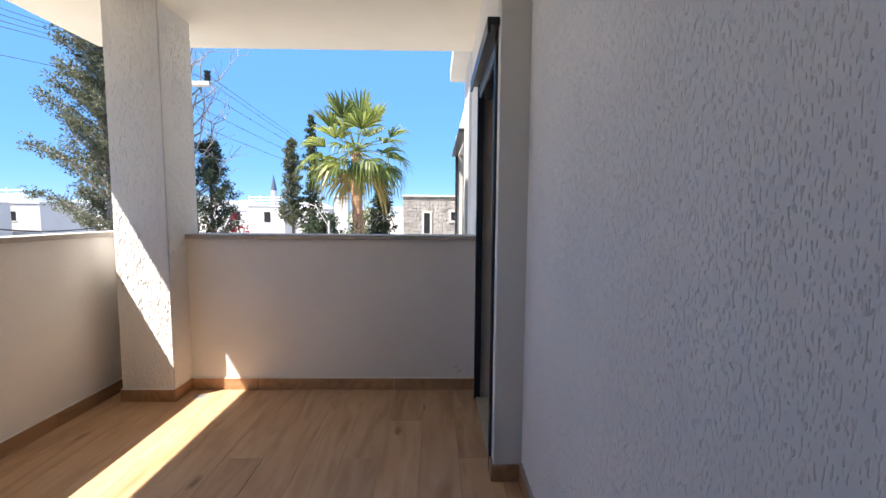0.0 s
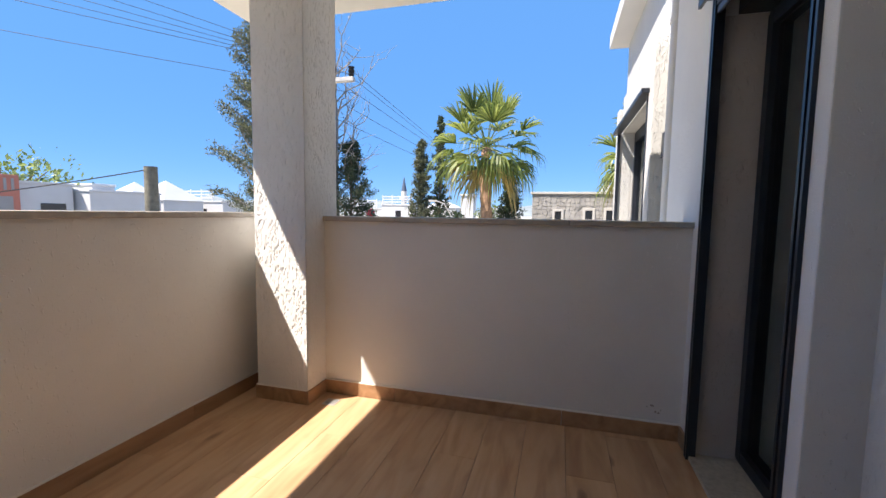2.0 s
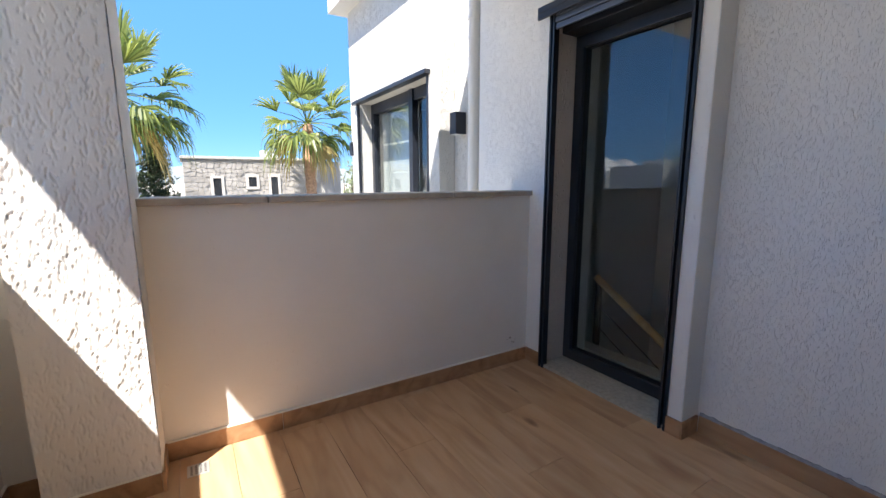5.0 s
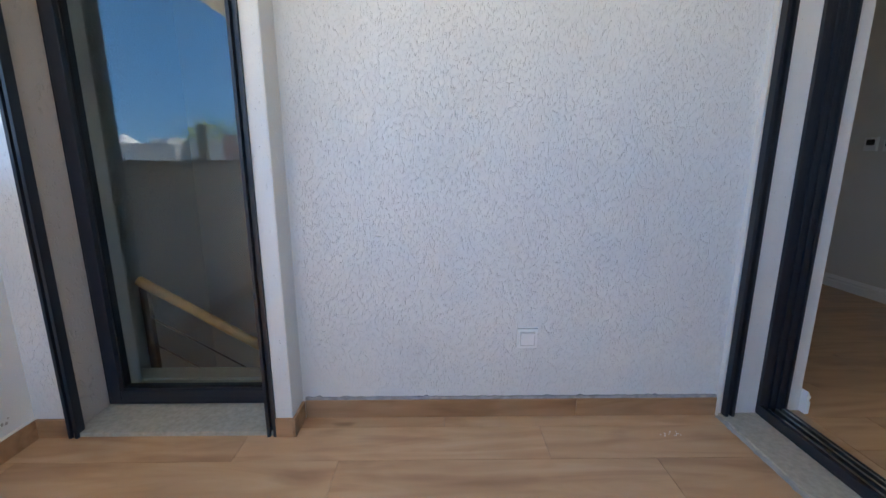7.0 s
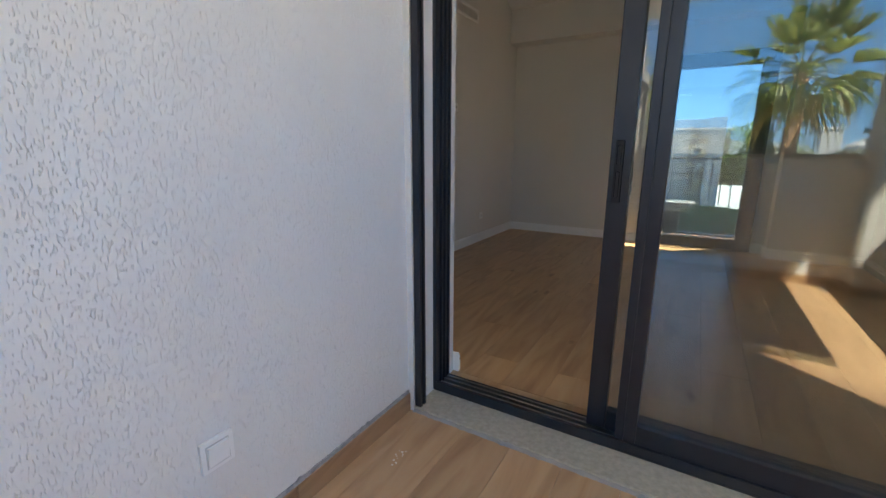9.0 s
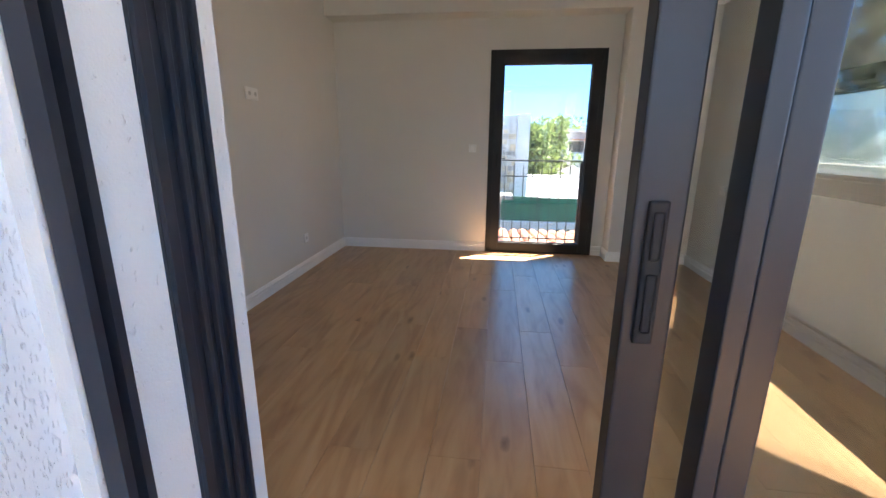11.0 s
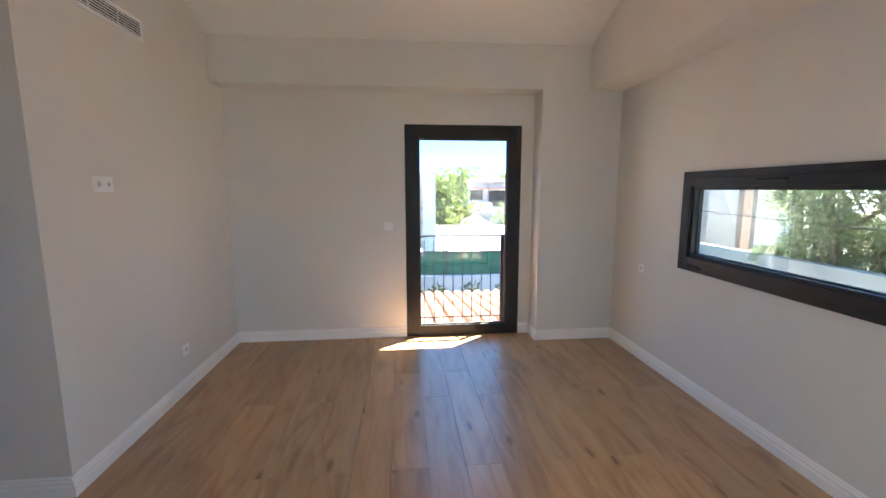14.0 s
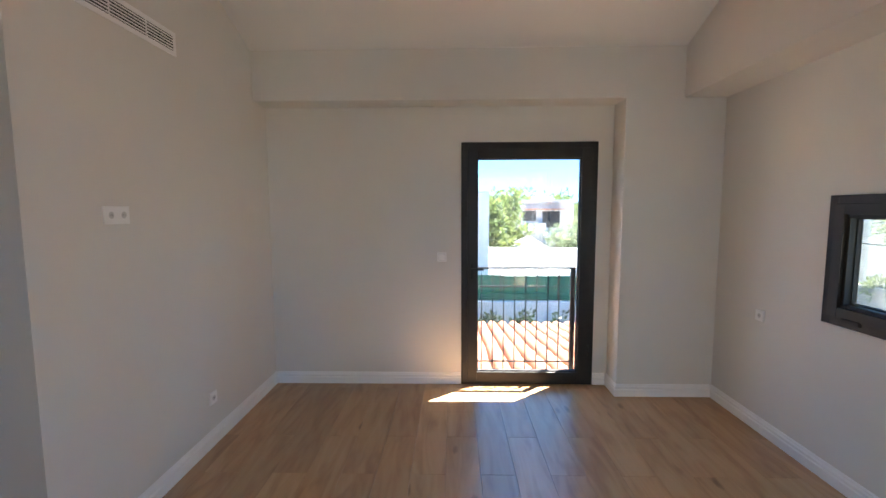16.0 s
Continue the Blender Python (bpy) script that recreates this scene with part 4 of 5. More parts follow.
wwin = part("window", boxes((0.08, 0.16, 4.12, 4.19, 0.0, 2.06), (0.08, 0.16, 5.77, 5.84, 0.0, 2.06), (0.08, 0.16, 4.19, 5.77, 1.95, 2.06),
                            (0.06, 0.13, 4.72, 4.80, 0.0, 2.06), (0.10, 0.16, 4.42, 4.49, 0.0, 2.06), bevel=0.003), M_ALU, wing, "anthracite sliding window")
for y0, y1 in ((4.19, 4.42), (4.49, 4.72), (4.80, 5.77)):
    ob = part("pane", boxes((0.115, 0.12, y0, y1, 0.0, 2.06)), M_GLASS_TINT, wwin)
for y in (4.115, 5.818):
    part("guide", boxes((-0.102, -0.07, y, y + 0.027, 0.0, 2.05), bevel=0.003), M_ALU, wing)
part("canopy", boxes((-0.15, -0.07, 4.08, 5.88, 2.045, 2.08), bevel=0.004), M_ALU, wing)
part("blind", boxes((0.19, 0.20, 4.82, 5.76, 0.0, 1.94)), M_WHITEWASH, wing, "pale roller blind behind the glass")

pipe = thing("rainpipe", (-0.05, 3.51, 0), "cream painted round rainwater pipe on the house wall", "pipe")
part("tube", tubes(([(-0.05, 3.51, -3.2), (-0.05, 3.51, 3.4)], 0.045), sides=20), M_PIPE, pipe, "", True)
for z in (2.30, 0.30):
    part("bracket", tubes(([(-0.05, 3.51, z), (-0.05, 3.51, z + 0.03)], 0.050), sides=20), M_PIPE, pipe, "", True)
    part("bracket_arm", boxes((-0.02, WX, 3.495, 3.525, z + 0.004, z + 0.026), bevel=0.002), M_PIPE, pipe)
for y, z in ((3.82, 1.62), (6.28, 1.57)):
    lm = thing("wall_lamp", (WX, y, z), "dark grey box-shaped wall lamp on white render", "lamp", "lamps on the house wing")
    part("body", boxes((WX - 0.10, WX, y - 0.045, y + 0.045, z - 0.085, z + 0.085), bevel=0.004), M_ALU, lm)
    part("lens", boxes((WX - 0.09, WX - 0.01, y - 0.035, y + 0.035, z - 0.089, z - 0.0852)), M_PLASTIC, lm, "white lamp lens")

# ---------- ground, hills ----------
solid("ground", boxes((-3000, 3000, -3000, 3000, -3.6, -3.2)), M_GROUND, "dry pale ground reaching the horizon", "ground", kind="structure")


def hill_ring(radius, height, seed, a0, a1, label):
    bm = bmesh.new()
    rows = []
    for i in range(121):
        a = a0 + (a1 - a0) * i / 120
        h = height * (0.45 + 0.75 * noise.fractal(Vector((a * 6, seed, 0)), 1.0, 2.0, 4))
        c, s = math.cos(a), math.sin(a)
        rows.append([bm.verts.new((c * r, s * r, z)) for r, z in ((radius, -5), (radius * 1.08, max(1.0, h) * 0.6), (radius * 1.25, max(2.0, h)), (radius * 1.6, -5))])
    for p, q in zip(rows, rows[1:]):
        for k in range(3):
            bm.faces.new((p[k], q[k], q[k + 1], p[k + 1]))
    solid("backdrop", bm, M_HILL, label, "hills", kind="structure", round_off=True)


hill_ring(700, 42, 3.1, radians(60), radians(170), "hazy low hills behind the town")
hill_ring(600, 34, 8.4, radians(200), radians(330), "hazy low hills behind the gardens")

# ---------- trees ----------


def mesh_thing_part(name, verts, faces, mat, parent, label=""):
    base = np.array(ORIGIN[parent.name])
    me = bpy.data.meshes.new(name)
    me.from_pydata((np.asarray(verts) - base).tolist(), [], faces)
    me.materials.append(mat)
    ob = new(name, me)
    ob.parent = parent
    ORIGIN[ob.name] = Vector(base)
    return tagged(ob, label)


def leaves(rng, centres, radii, count, size, slim=0.45, droop=0.0):
    """Small leaf blades scattered round clump centres: verts and faces."""
    centres, radii = np.asarray(centres, float), np.asarray(radii, float)
    which = rng.integers(0, len(centres), count)
    d = rng.normal(size=(count, 3))
    d /= np.linalg.norm(d, axis=1, keepdims=True)
    p = centres[which] + d * (radii[which] * rng.uniform(0.35, 1.0, count) ** 0.6)[:, None] * np.array([1, 1, 0.8])
    along = d + rng.normal(scale=0.6, size=(count, 3)) + np.array([0, 0, 0.35 - droop])
    along /= np.linalg.norm(along, axis=1, keepdims=True)
    side = np.cross(along, rng.normal(size=(count, 3)))
    side /= np.linalg.norm(side, axis=1, keepdims=True)
    s = size * rng.uniform(0.6, 1.4, count)[:, None]
    verts = np.stack([p, p + along * s * 0.5 + side * s * slim * 0.5, p + along * s, p + along * s * 0.5 - side * s * slim * 0.5], 1).reshape(-1, 3)
    faces = [(i, i + 1, i + 2, i + 3) for i in range(0, count * 4, 4)]
    return verts, faces


def limb(bm, rng, a, b, r0, r1, wob=0.06, n=5):
    a, b = Vector(a), Vector(b)
    pts = [a.lerp(b, i / n) + Vector(rng.normal(scale=wob, size=3)) * (0 if i in (0, n) else 1) * (b - a).length for i in range(n + 1)]
    add_tube(bm, pts, [r0 + (r1 - r0) * i / n for i in range(n + 1)], 7)
    return pts


def conifer(name, base, height, spread, label, mat, seed, count, leaf=0.16, lean=0.0, bare=0.12, sparse=0.85, bark=M_BARK):
    rng = np.random.default_rng(seed)
    ob = thing(name, base, label, "tree")
    bx, by, bz = base
    bm = bmesh.new()
    top = Vector((bx + lean, by, bz + height))
    limb(bm, rng, base, top, 0.014 * height, 0.003 * height, 0.003, 8)
    centres, radii = [], []
    n = int(64 * sparse)
    for i in range(n):
        f = bare + (1 - bare) * (i + 0.5) / n
        reach = spread * (1 - f) ** 0.6 * rng.uniform(0.40, 1.15) + 0.05 * spread
        a = i * 2.39996 + rng.normal(scale=0.35)
        root = Vector(base).lerp(top, f)
        rise = rng.uniform(0.55, 1.0)
        tip = root + Vector((math.cos(a) * reach, math.sin(a) * reach, reach * rise))
        limb(bm, rng, root, tip, 0.006 * height * (1.1 - f), 0.0015 * height, 0.04, 4)
        across = Vector((-math.sin(a), math.cos(a), 0))
        for k in (0.25, 0.42, 0.58, 0.74, 0.88, 1.0):
            for s in (-1, 0, 1):
                centres.append(root.lerp(tip, k) + across * (s * 0.16 * reach * (1.15 - k)) + Vector(rng.normal(scale=0.035 * spread, size=3)))
                radii.append(spread * rng.uniform(0.055, 0.115))
    part("trunk", bm, bark, ob, "", True)
    v, fc = leaves(rng, centres, radii, count, leaf)
    mesh_thing_part("crown", v, fc, mat, ob)
    return ob


def bush(name, base, size, label, mat, seed, count, leaf=0.15, trunk=0.25, category="tree"):
    rng = np.random.default_rng(seed)
    ob = thing(name, base, label, category)
    b = Vector(base)
    sx, sy, sz = size
    bm = bmesh.new()
    centres, radii = [], []
    fork = b + Vector((0, 0, sz * trunk))
    limb(bm, rng, b, fork, 0.035 * sz, 0.028 * sz, 0.02, 3)
    for i in range(26):
        d = Vector(rng.normal(size=3))
        d.normalize()
        p = b + Vector((d.x * sx * 0.5, d.y * sy * 0.5, sz * (0.62 + 0.36 * d.z)))
        limb(bm, rng, fork, p, 0.016 * sz, 0.004 * sz, 0.05, 4)
        for k in (0.6, 0.85, 1.0):
            centres.append(fork.lerp(p, k))
            radii.append(0.17 * (sx + sy) / 2 * rng.uniform(0.6, 1.2))
    part("trunk", bm, M_BARK, ob, "", True)
    v, fc = leaves(rng, centres, radii, count, leaf)
    mesh_thing_part("crown", v, fc, mat, ob)
    return ob


def palm(base, crown_z, radius, label, seed, fronds=36, dry=7):
    """A fan palm: ringed trunk, stalks and pleated fans split into drooping fingers."""
    rng = np.random.default_rng(seed)
    ob = thing("palm_tree", base, label, "palm tree", "fan palms in the gardens")
    bx, by, bz = base
    bm = bmesh.new()
    n = 26
    pts = [(bx + 0.03 * math.sin(i * 0.5), by, bz + (crown_z - 0.35 - bz) * i / n) for i in range(n + 1)]
    add_tube(bm, pts, [(0.20 - 0.035 * i / n) * radius / 1.9 * (1.12 if i % 2 else 0.98) for i in range(n + 1)], 12)
    part("trunk", bm, M_PALMBARK, ob)
    heart = Vector((bx, by, crown_z - 0.3))

    def fan(stalks, verts, faces, el, az, reach, size, hang):
        d = Vector((math.cos(az) * math.cos(el), math.sin(az) * math.cos(el), math.sin(el)))
        hub = heart + d * reach + Vector((0, 0, -0.10 * reach * (1.2 - math.sin(max(el, 0)))))
        add_tube(stalks, [heart, heart.lerp(hub, 0.5) + Vector((0, 0, 0.06 * reach)), hub], [0.022, 0.016, 0.010], 5)
        side = d.cross(Vector((0, 0, 1))).normalized()
        up = side.cross(d)
        fingers = 23
        fold = rng.uniform(0.25, 0.75)
        for k in range(fingers):
            a = radians(-78 + 156 * k / (fingers - 1)) + rng.normal(scale=0.03)
            out = (d * math.cos(a) + side * math.sin(a) * 0.85 + up * (fold * abs(math.sin(a)))).normalized()
            ln = size * (0.70 + 0.30 * math.cos(a * 0.9)) * rng.uniform(0.85, 1.12)
            w = 0.026 * size / 0.9 * (1.25 if k % 2 else 1.0)
            across = up.cross(out).normalized() * w + up * w * (0.5 if k % 2 else -0.5)
            fall = hang * (0.75 + rng.uniform(0, 0.5))
            p0 = hub
            p1 = hub + out * ln * 0.45 + Vector((0, 0, -fall * 0.10 * ln))
            p2 = hub + out * ln * (0.78 - 0.12 * fall) + Vector((0, 0, -fall * 0.42 * ln))
            p3 = hub + out * ln * (1.0 - 0.28 * fall) + Vector((0, 0, -fall * 1.0 * ln))
            s = len(verts)
            verts.extend([p0 - across * 0.3, p0 + across * 0.3, p1 - across, p1 + across, p2 - across * 0.55, p2 + across * 0.55, p3])
            faces.extend([(s, s + 1, s + 3, s + 2), (s + 2, s + 3, s + 5, s + 4), (s + 4, s + 5, s + 6)])

    for nm, cnt, e0, e1, mat, hang in (("fronds", fronds, -0.62, 1.30, M_PALM, 0.14), ("dry_fronds", dry, -1.05, -0.6, M_PALMDRY, 0.75)):
        stalks, verts, faces = bmesh.new(), [], []
        for i in range(cnt):
            el = e0 + (e1 - e0) * ((i + rng.uniform(0, 1)) / cnt) ** 1.45
            az = i * 2.39996 + rng.normal(scale=0.2)
            fan(stalks, verts, faces, el, az, radius * (0.58 if el > -0.5 else 0.40) * rng.uniform(0.85, 1.15), radius * 0.56 * rng.uniform(0.9, 1.1), hang + (0.62 * min(1.0, max(0.0, 0.75 - el)) if nm == "fronds" else 0.0))
        crown = mesh_thing_part(nm, verts, faces, mat, ob, "dry yellow hanging fronds" if nm == "dry_fronds" else "")
        part("crown_core", stalks, mat, crown, "", True)
    return ob


palm((-3.35, 15.9, -3.2), 3.85, 2.1, "tall green fan palm with a few dry hanging fronds", 5, 32, 5)
palm((2.25, 17.6, -3.2), 3.62, 2.1, "smaller yellow-green fan palm before a stone house", 11, 27, 5)

conifer("cypress_tree", (-10.85, 13.7, -3.2), 12.6, 2.15, "tall loose grey-green cypress with open branches", M_PINE, 21, 80000, 0.075, 0.0, 0.26, 1.5, M_GREYBARK)
conifer("conifer_tree", (-8.5, 15.4, -3.2), 6.9, 1.55, "dark green young conifer beyond the parapet", M_DARKPINE, 22, 16000, 0.09, 0.0, 0.15)
conifer("cypress_tree", (-11.8, 33.7, -3.2), 10.0, 1.7, "slender grey-green cypress beside the palm", M_PINE, 23, 14000, 0.15, 0.0, 0.3)
conifer("cypress_tree", (-10.3, 34.2, -3.2), 12.0, 1.1, "narrow dark column cypress", M_DARKPINE, 24, 10000, 0.17, 0.0, 0.05, 1.2)
conifer("cypress_tree", (-2.80, 18.6, -3.2), 5.9, 1.05, "dark green column cypress beside the stone house", M_DARKPINE, 25, 12000, 0.12, 0.0, 0.05, 1.2)
bush("garden_tree", (-6.9, 24.0, -3.2), (2.4, 2.2, 4.3), "dark rounded garden tree behind the palm", M_DARKPINE, 26, 6000, 0.2)
bush("bougainvillea", (-7.55, 15.2, -3.2), (0.7, 0.7, 4.6), "red flowering bougainvillea beside the conifer", M_RED, 27, 500, 0.12, category="shrub")
bush("garden_tree", (-4.6, 24.5, -3.2), (1.6, 1.5, 5.1), "light green garden tree beside the palm trunk", M_BRIGHTLEAF, 28, 2500, 0.16)
bush("garden_tree", (-36.0, 19.0, -3.2), (11.0, 9.0, 7.6), "broad green tree behind the white houses", M_BRIGHTLEAF, 29, 5000, 0.35)
bush("garden_tree", (6.2, 23.0, -3.2), (2.4, 2.2, 5.2), "pale shrubby tree beside the stone house", M_OLIVE, 30, 2500, 0.2)
bush("garden_tree", (-3.4, 15.4, -3.2), (1.6, 1.5, 4.2), "dark green shrub below the palm", M_DARKPINE, 31, 2000, 0.16)

# bare tree
bare = thing("bare_tree", (-9.0, 15.3, -3.2), "leafless pale-barked tree with thin upright twigs", "tree")
rng = np.random.default_rng(44)
bm = bmesh.new()
limb(bm, rng, (-9.0, 15.3, -3.2), (-9.15, 15.4, 7.2), 0.13, 0.02, 0.004, 8)
for i in range(15):
    f = 0.45 + 0.5 * i / 15
    root = Vector((-9.0 - 0.15 * f, 15.3 + 0.1 * f, -3.2 + 10.4 * f))
    a = rng.uniform(-0.9, 1.2)
    tip = root + Vector((math.cos(a), math.sin(a), 1.1)) * rng.uniform(0.8, 1.7)
    pts = limb(bm, rng, root, tip, 0.032, 0.010, 0.06, 4)
    for q in pts[2:]:
        for k in range(2):
            limb(bm, rng, q, q + Vector((rng.normal(scale=0.5), rng.normal(scale=0.4), rng.uniform(0.2, 0.8))), 0.011, 0.004, 0.08, 3)
part("trunk", bm, M_GREYBARK, bare, "", True)

# ---------- neighbouring houses ----------


def white_house(base, size, label, roof="flat", openings=()):
    """A whitewashed block; openings are (side, along, z, width, height) on the side 'x0','x1','y0','y1'."""
    bx, by, bz = base
    sx, sy, sz = size
    ob = thing("white_house", base, label, "house")
    x0, x1, y0, y1 = bx - sx / 2, bx + sx / 2, by - sy / 2, by + sy / 2
    part("wall", boxes((x0, x1, y0, y1, bz, bz + sz), bevel=0.03), M_WHITEWASH, ob)
    if roof == "flat":
        part("roof", boxes((x0 - 0.06, x1 + 0.06, y0 - 0.06, y1 + 0.06, bz + sz + 0.004, bz + sz + 0.14), bevel=0.02), M_WHITEWASH, ob)
    else:
        bm = bmesh.new()
        r = [bm.verts.new(p) for p in ((x0 - 0.1, y0 - 0.1, bz + sz + 0.01), (x1 + 0.1, y0 - 0.1, bz + sz + 0.01), (x1 + 0.1, y1 + 0.1, bz + sz + 0.01), (x0 - 0.1, y1 + 0.1, bz + sz + 0.01))]
        apex = bm.verts.new((bx, by, bz + sz + roof))
        bm.faces.new(r)
        for i in range(4):
            bm.faces.new((r[i], r[(i + 1) % 4], apex))
        part("roof", bm, M_WHITEWASH, ob)
    for side, a, z, w, h in openings:
        e = 0.02
        d = {"x0": (x0 - e, x0 + e, a, a + w), "x1": (x1 - e, x1 + e, a, a + w), "y0": (a, a + w, y0 - e, y0 + e), "y1": (a, a + w, y1 - e, y1 + e)}[side]
        f = part("window", boxes((*d, z, z + h)), M_DARKGLASS, ob, "dark window")
        g = 0.03
        d2 = {"x0": (x0 - g, x0, a - 0.08, a + w + 0.08), "x1": (x1, x1 + g, a - 0.08, a + w + 0.08), "y0": (a - 0.08, a + w + 0.08, y0 - g, y0), "y1": (a - 0.08, a + w + 0.08, y1, y1 + g)}[side]
        part("sill", boxes((*d2, z - 0.09, z - 0.005)), M_LIME, f)
    return ob


# towards the street, beyond the side parapet
white_house((-31.5, 15.0, -3.2), (8.0, 6.4, 5.55), "long white flat-roofed house across the street", "flat", (("x1", 16.6, 1.0, 1.2, 0.35),))
chim = thing("chimney_block", (-27.3, 14.6, -3.2), "red-brown rendered chimney block with slots", "chimney")
part("block", boxes((-27.9, -26.9, 14.0, 15.4, -3.2, 2.72), bevel=0.03), M_TERRARED, chim)
for i in range(4):
    part("slot", boxes((-26.91, -26.88, 14.16 + i * 0.30, 14.28 + i * 0.30, 1.95, 2.55)), M_GREYWALL, chim, "dark upright slot")
part("niche", boxes((-26.91, -26.88, 14.3, 15.1, 0.6, 1.65)), M_GREYWALL, chim, "dark square niche")
white_house((-29.0, 20.6, -3.2), (5.0, 4.4, 5.25), "white house with a low roof parapet")
white_house((-30.5, 21.2, -3.2), (2.4, 1.4, 5.75), "white roof box on a house")
white_house((-29.2, 25.6, -3.2), (3.4, 3.4, 4.95), "white house with a pyramid roof", 1.5)
white_house((-34.5, 27.4, -3.2), (3.4, 3.4, 5.0), "white house with a pyramid roof farther off", 1.5)
white_house((-29.0, 30.5, -3.2), (5.0, 4.6, 4.9), "white house with dark windows behind the cypress", "flat", (("y0", -30.9, 0.6, 0.7, 0.6), ("y0", -29.0, 0.6, 0.9, 0.6)))
white_house((-20.5, 43.0, -3.2), (4.0, 4.0, 4.6), "white terraced house with roof railing", "flat", (("y0", -20.0, 0.5, 0.7, 0.8),))
white_house((-16.6, 42.5, -3.2), (3.4, 4.0, 5.0), "white terraced house beside the cypress", "flat", (("y0", -16.8, 0.3, 0.6, 1.0),))
white_house((-11.6, 40.0, -3.2), (3.0, 3.0, 4.8), "low white house behind the cypress", 0.8)
white_house((-6.9, 29.5, -3.2), (0.9, 0.9, 5.5), "narrow white tower house behind the palm")
white_house((-5.3, 33.0, -3.2), (2.0, 2.0, 4.6), "small white house behind the palm trunk")
for x, y, z in ((-20.6, 40.95, 1.55), (-16.6, 40.45, 1.95), (-29.0, 28.15, 1.85)):
    fence = thing("roof_railing", (x, y, z), "white slatted roof terrace railing", "railing", "railings on the far roofs")
    for k in range(3):
        part("rail", boxes((x - 1.6, x + 1.6, y - 0.03, y + 0.03, z + 0.16 + k * 0.26, z + 0.28 + k * 0.26)), M_WHITEWASH, fence)
    for k in range(4):
        part("post", boxes((x - 1.6 + k * 1.04, x - 1.52 + k * 1.04, y - 0.045, y - 0.031, z, z + 0.9)), M_WHITEWASH, fence)

mosque = thing("minaret", (-42.3, 110.0, -3.2), "slim white minaret with a blue-grey cone", "minaret")
part("shaft", tubes(([(-42.3, 110, -3.2), (-42.3, 110, 6.9)], 0.75), sides=12), M_WHITEWASH, mosque, "", True)
part("gallery", tubes(([(-42.3, 110, 4.6), (-42.3, 110, 5.3)], 1.1), sides=12), M_WHITEWASH, mosque, "", True)
part("cone", tubes(([(-42.3, 110, 6.9), (-42.3, 110, 10.9)], [0.8, 0.03]), sides=12), M_SLAT, mosque, "blue-grey cone", True)

# stone house: crazy-laid masonry, dressed window surrounds
SY = 19.9
stone = thing("stone_house", (0.8, SY, -3.2), "flat-roofed field-stone house with three small windows", "house")
openings = ((-0.94, -0.66, 0.30, 1.27), (0.34, 0.64, 0.93, 1.32), (1.20, 1.47, 0.30, 1.33))
part("core", boxes((-1.93, 3.47, SY + 0.03, SY + 4.0, -3.2, 2.02)), M_MORTAR, stone)
part("coping", boxes((-2.0, 3.54, SY - 0.06, SY + 4.06, 2.024, 2.12), bevel=0.012), M_LIME, stone)
part("grey_wall", boxes((3.475, 4.2, SY + 0.05, SY + 4.0, -3.2, 2.0)), M_GREYWALL, stone, "plain grey rendered side wall")
part("roof_unit", boxes((1.1, 1.75, SY + 1.2, SY + 1.9, 2.124, 2.50), bevel=0.03), M_WHITEWASH, stone, "white roof-top unit")
for x0, x1, z0, z1 in openings:
    w = part("window", boxes((x0, x1, SY - 0.005, SY + 0.02, z0, z1)), M_DARKGLASS, stone, "small dark window")
    part("surround", boxes((x0 - 0.10, x0, SY - 0.035, SY + 0.03, z0 - 0.1, z1 + 0.1), (x1, x1 + 0.10, SY - 0.035, SY + 0.03, z0 - 0.1, z1 + 0.1),
                           (x0, x1, SY - 0.035, SY + 0.03, z1, z1 + 0.10), (x0, x1, SY - 0.035, SY + 0.03, z0 - 0.1, z0), bevel=0.004), M_LIME, w, "dressed limestone surround")
rng = np.random.default_rng(71)
NXS, NZS = 27, 10
gx = np.linspace(-1.93, 3.47, NXS + 1)
gz = np.linspace(0.25, 2.02, NZS + 1)
jit = rng.uniform(-0.062, 0.062, (NXS + 1, NZS + 1, 2))
jit[0, :, 0] = jit[-1, :, 0] = 0
jit[:, 0, 1] = jit[:, -1, 1] = 0
for i in range(NXS):
    for j in range(NZS):
        ring = []
        for a, b in ((i, j), (i + 1, j), (i + 1, j + 1), (i, j + 1)):
            ring.append(Vector((gx[a] + jit[a, b, 0] + (0.09 * (b % 2) if 0 < a < NXS else 0), 0, gz[b] + jit[a, b, 1])))
        c = sum(ring, Vector()) / 4
        if any(x0 - 0.13 < c.x < x1 + 0.13 and z0 - 0.12 < c.z < z1 + 0.12 for x0, x1, z0, z1 in openings):
            continue
        full = []
        for k in range(4):
            full.append(ring[k].lerp(ring[(k + 1) % 4], 0.16))
            full.append(ring[k].lerp(ring[(k + 1) % 4], 0.84))
        bm = bmesh.new()
        d = rng.uniform(-0.018, 0.004)
        back = [bm.verts.new((c.x + (p.x - c.x) * 0.95, SY + 0.04, c.z + (p.z - c.z) * 0.95)) for p in full]
        front = [bm.verts.new((c.x + (p.x - c.x) * 0.90, SY - d, c.z + (p.z - c.z) * 0.90)) for p in full]
        bm.faces.new(front)
        for k in range(8):
            bm.faces.new((back[k], back[(k + 1) % 8], front[(k + 1) % 8], front[k]))
        part("stone", bm, M_STONE, stone)

# ---------- poles and lines ----------
pole = thing("utility_pole", (-7.6, 6.35, -3.2), "weathered wooden cable pole with a clamp and wires", "pole")
part("shaft", tubes(([(-7.6, 6.35, -3.2), (-7.6, 6.35, 1.86)], [0.14, 0.105]), sides=12), M_WOODPOLE, pole, "", True)
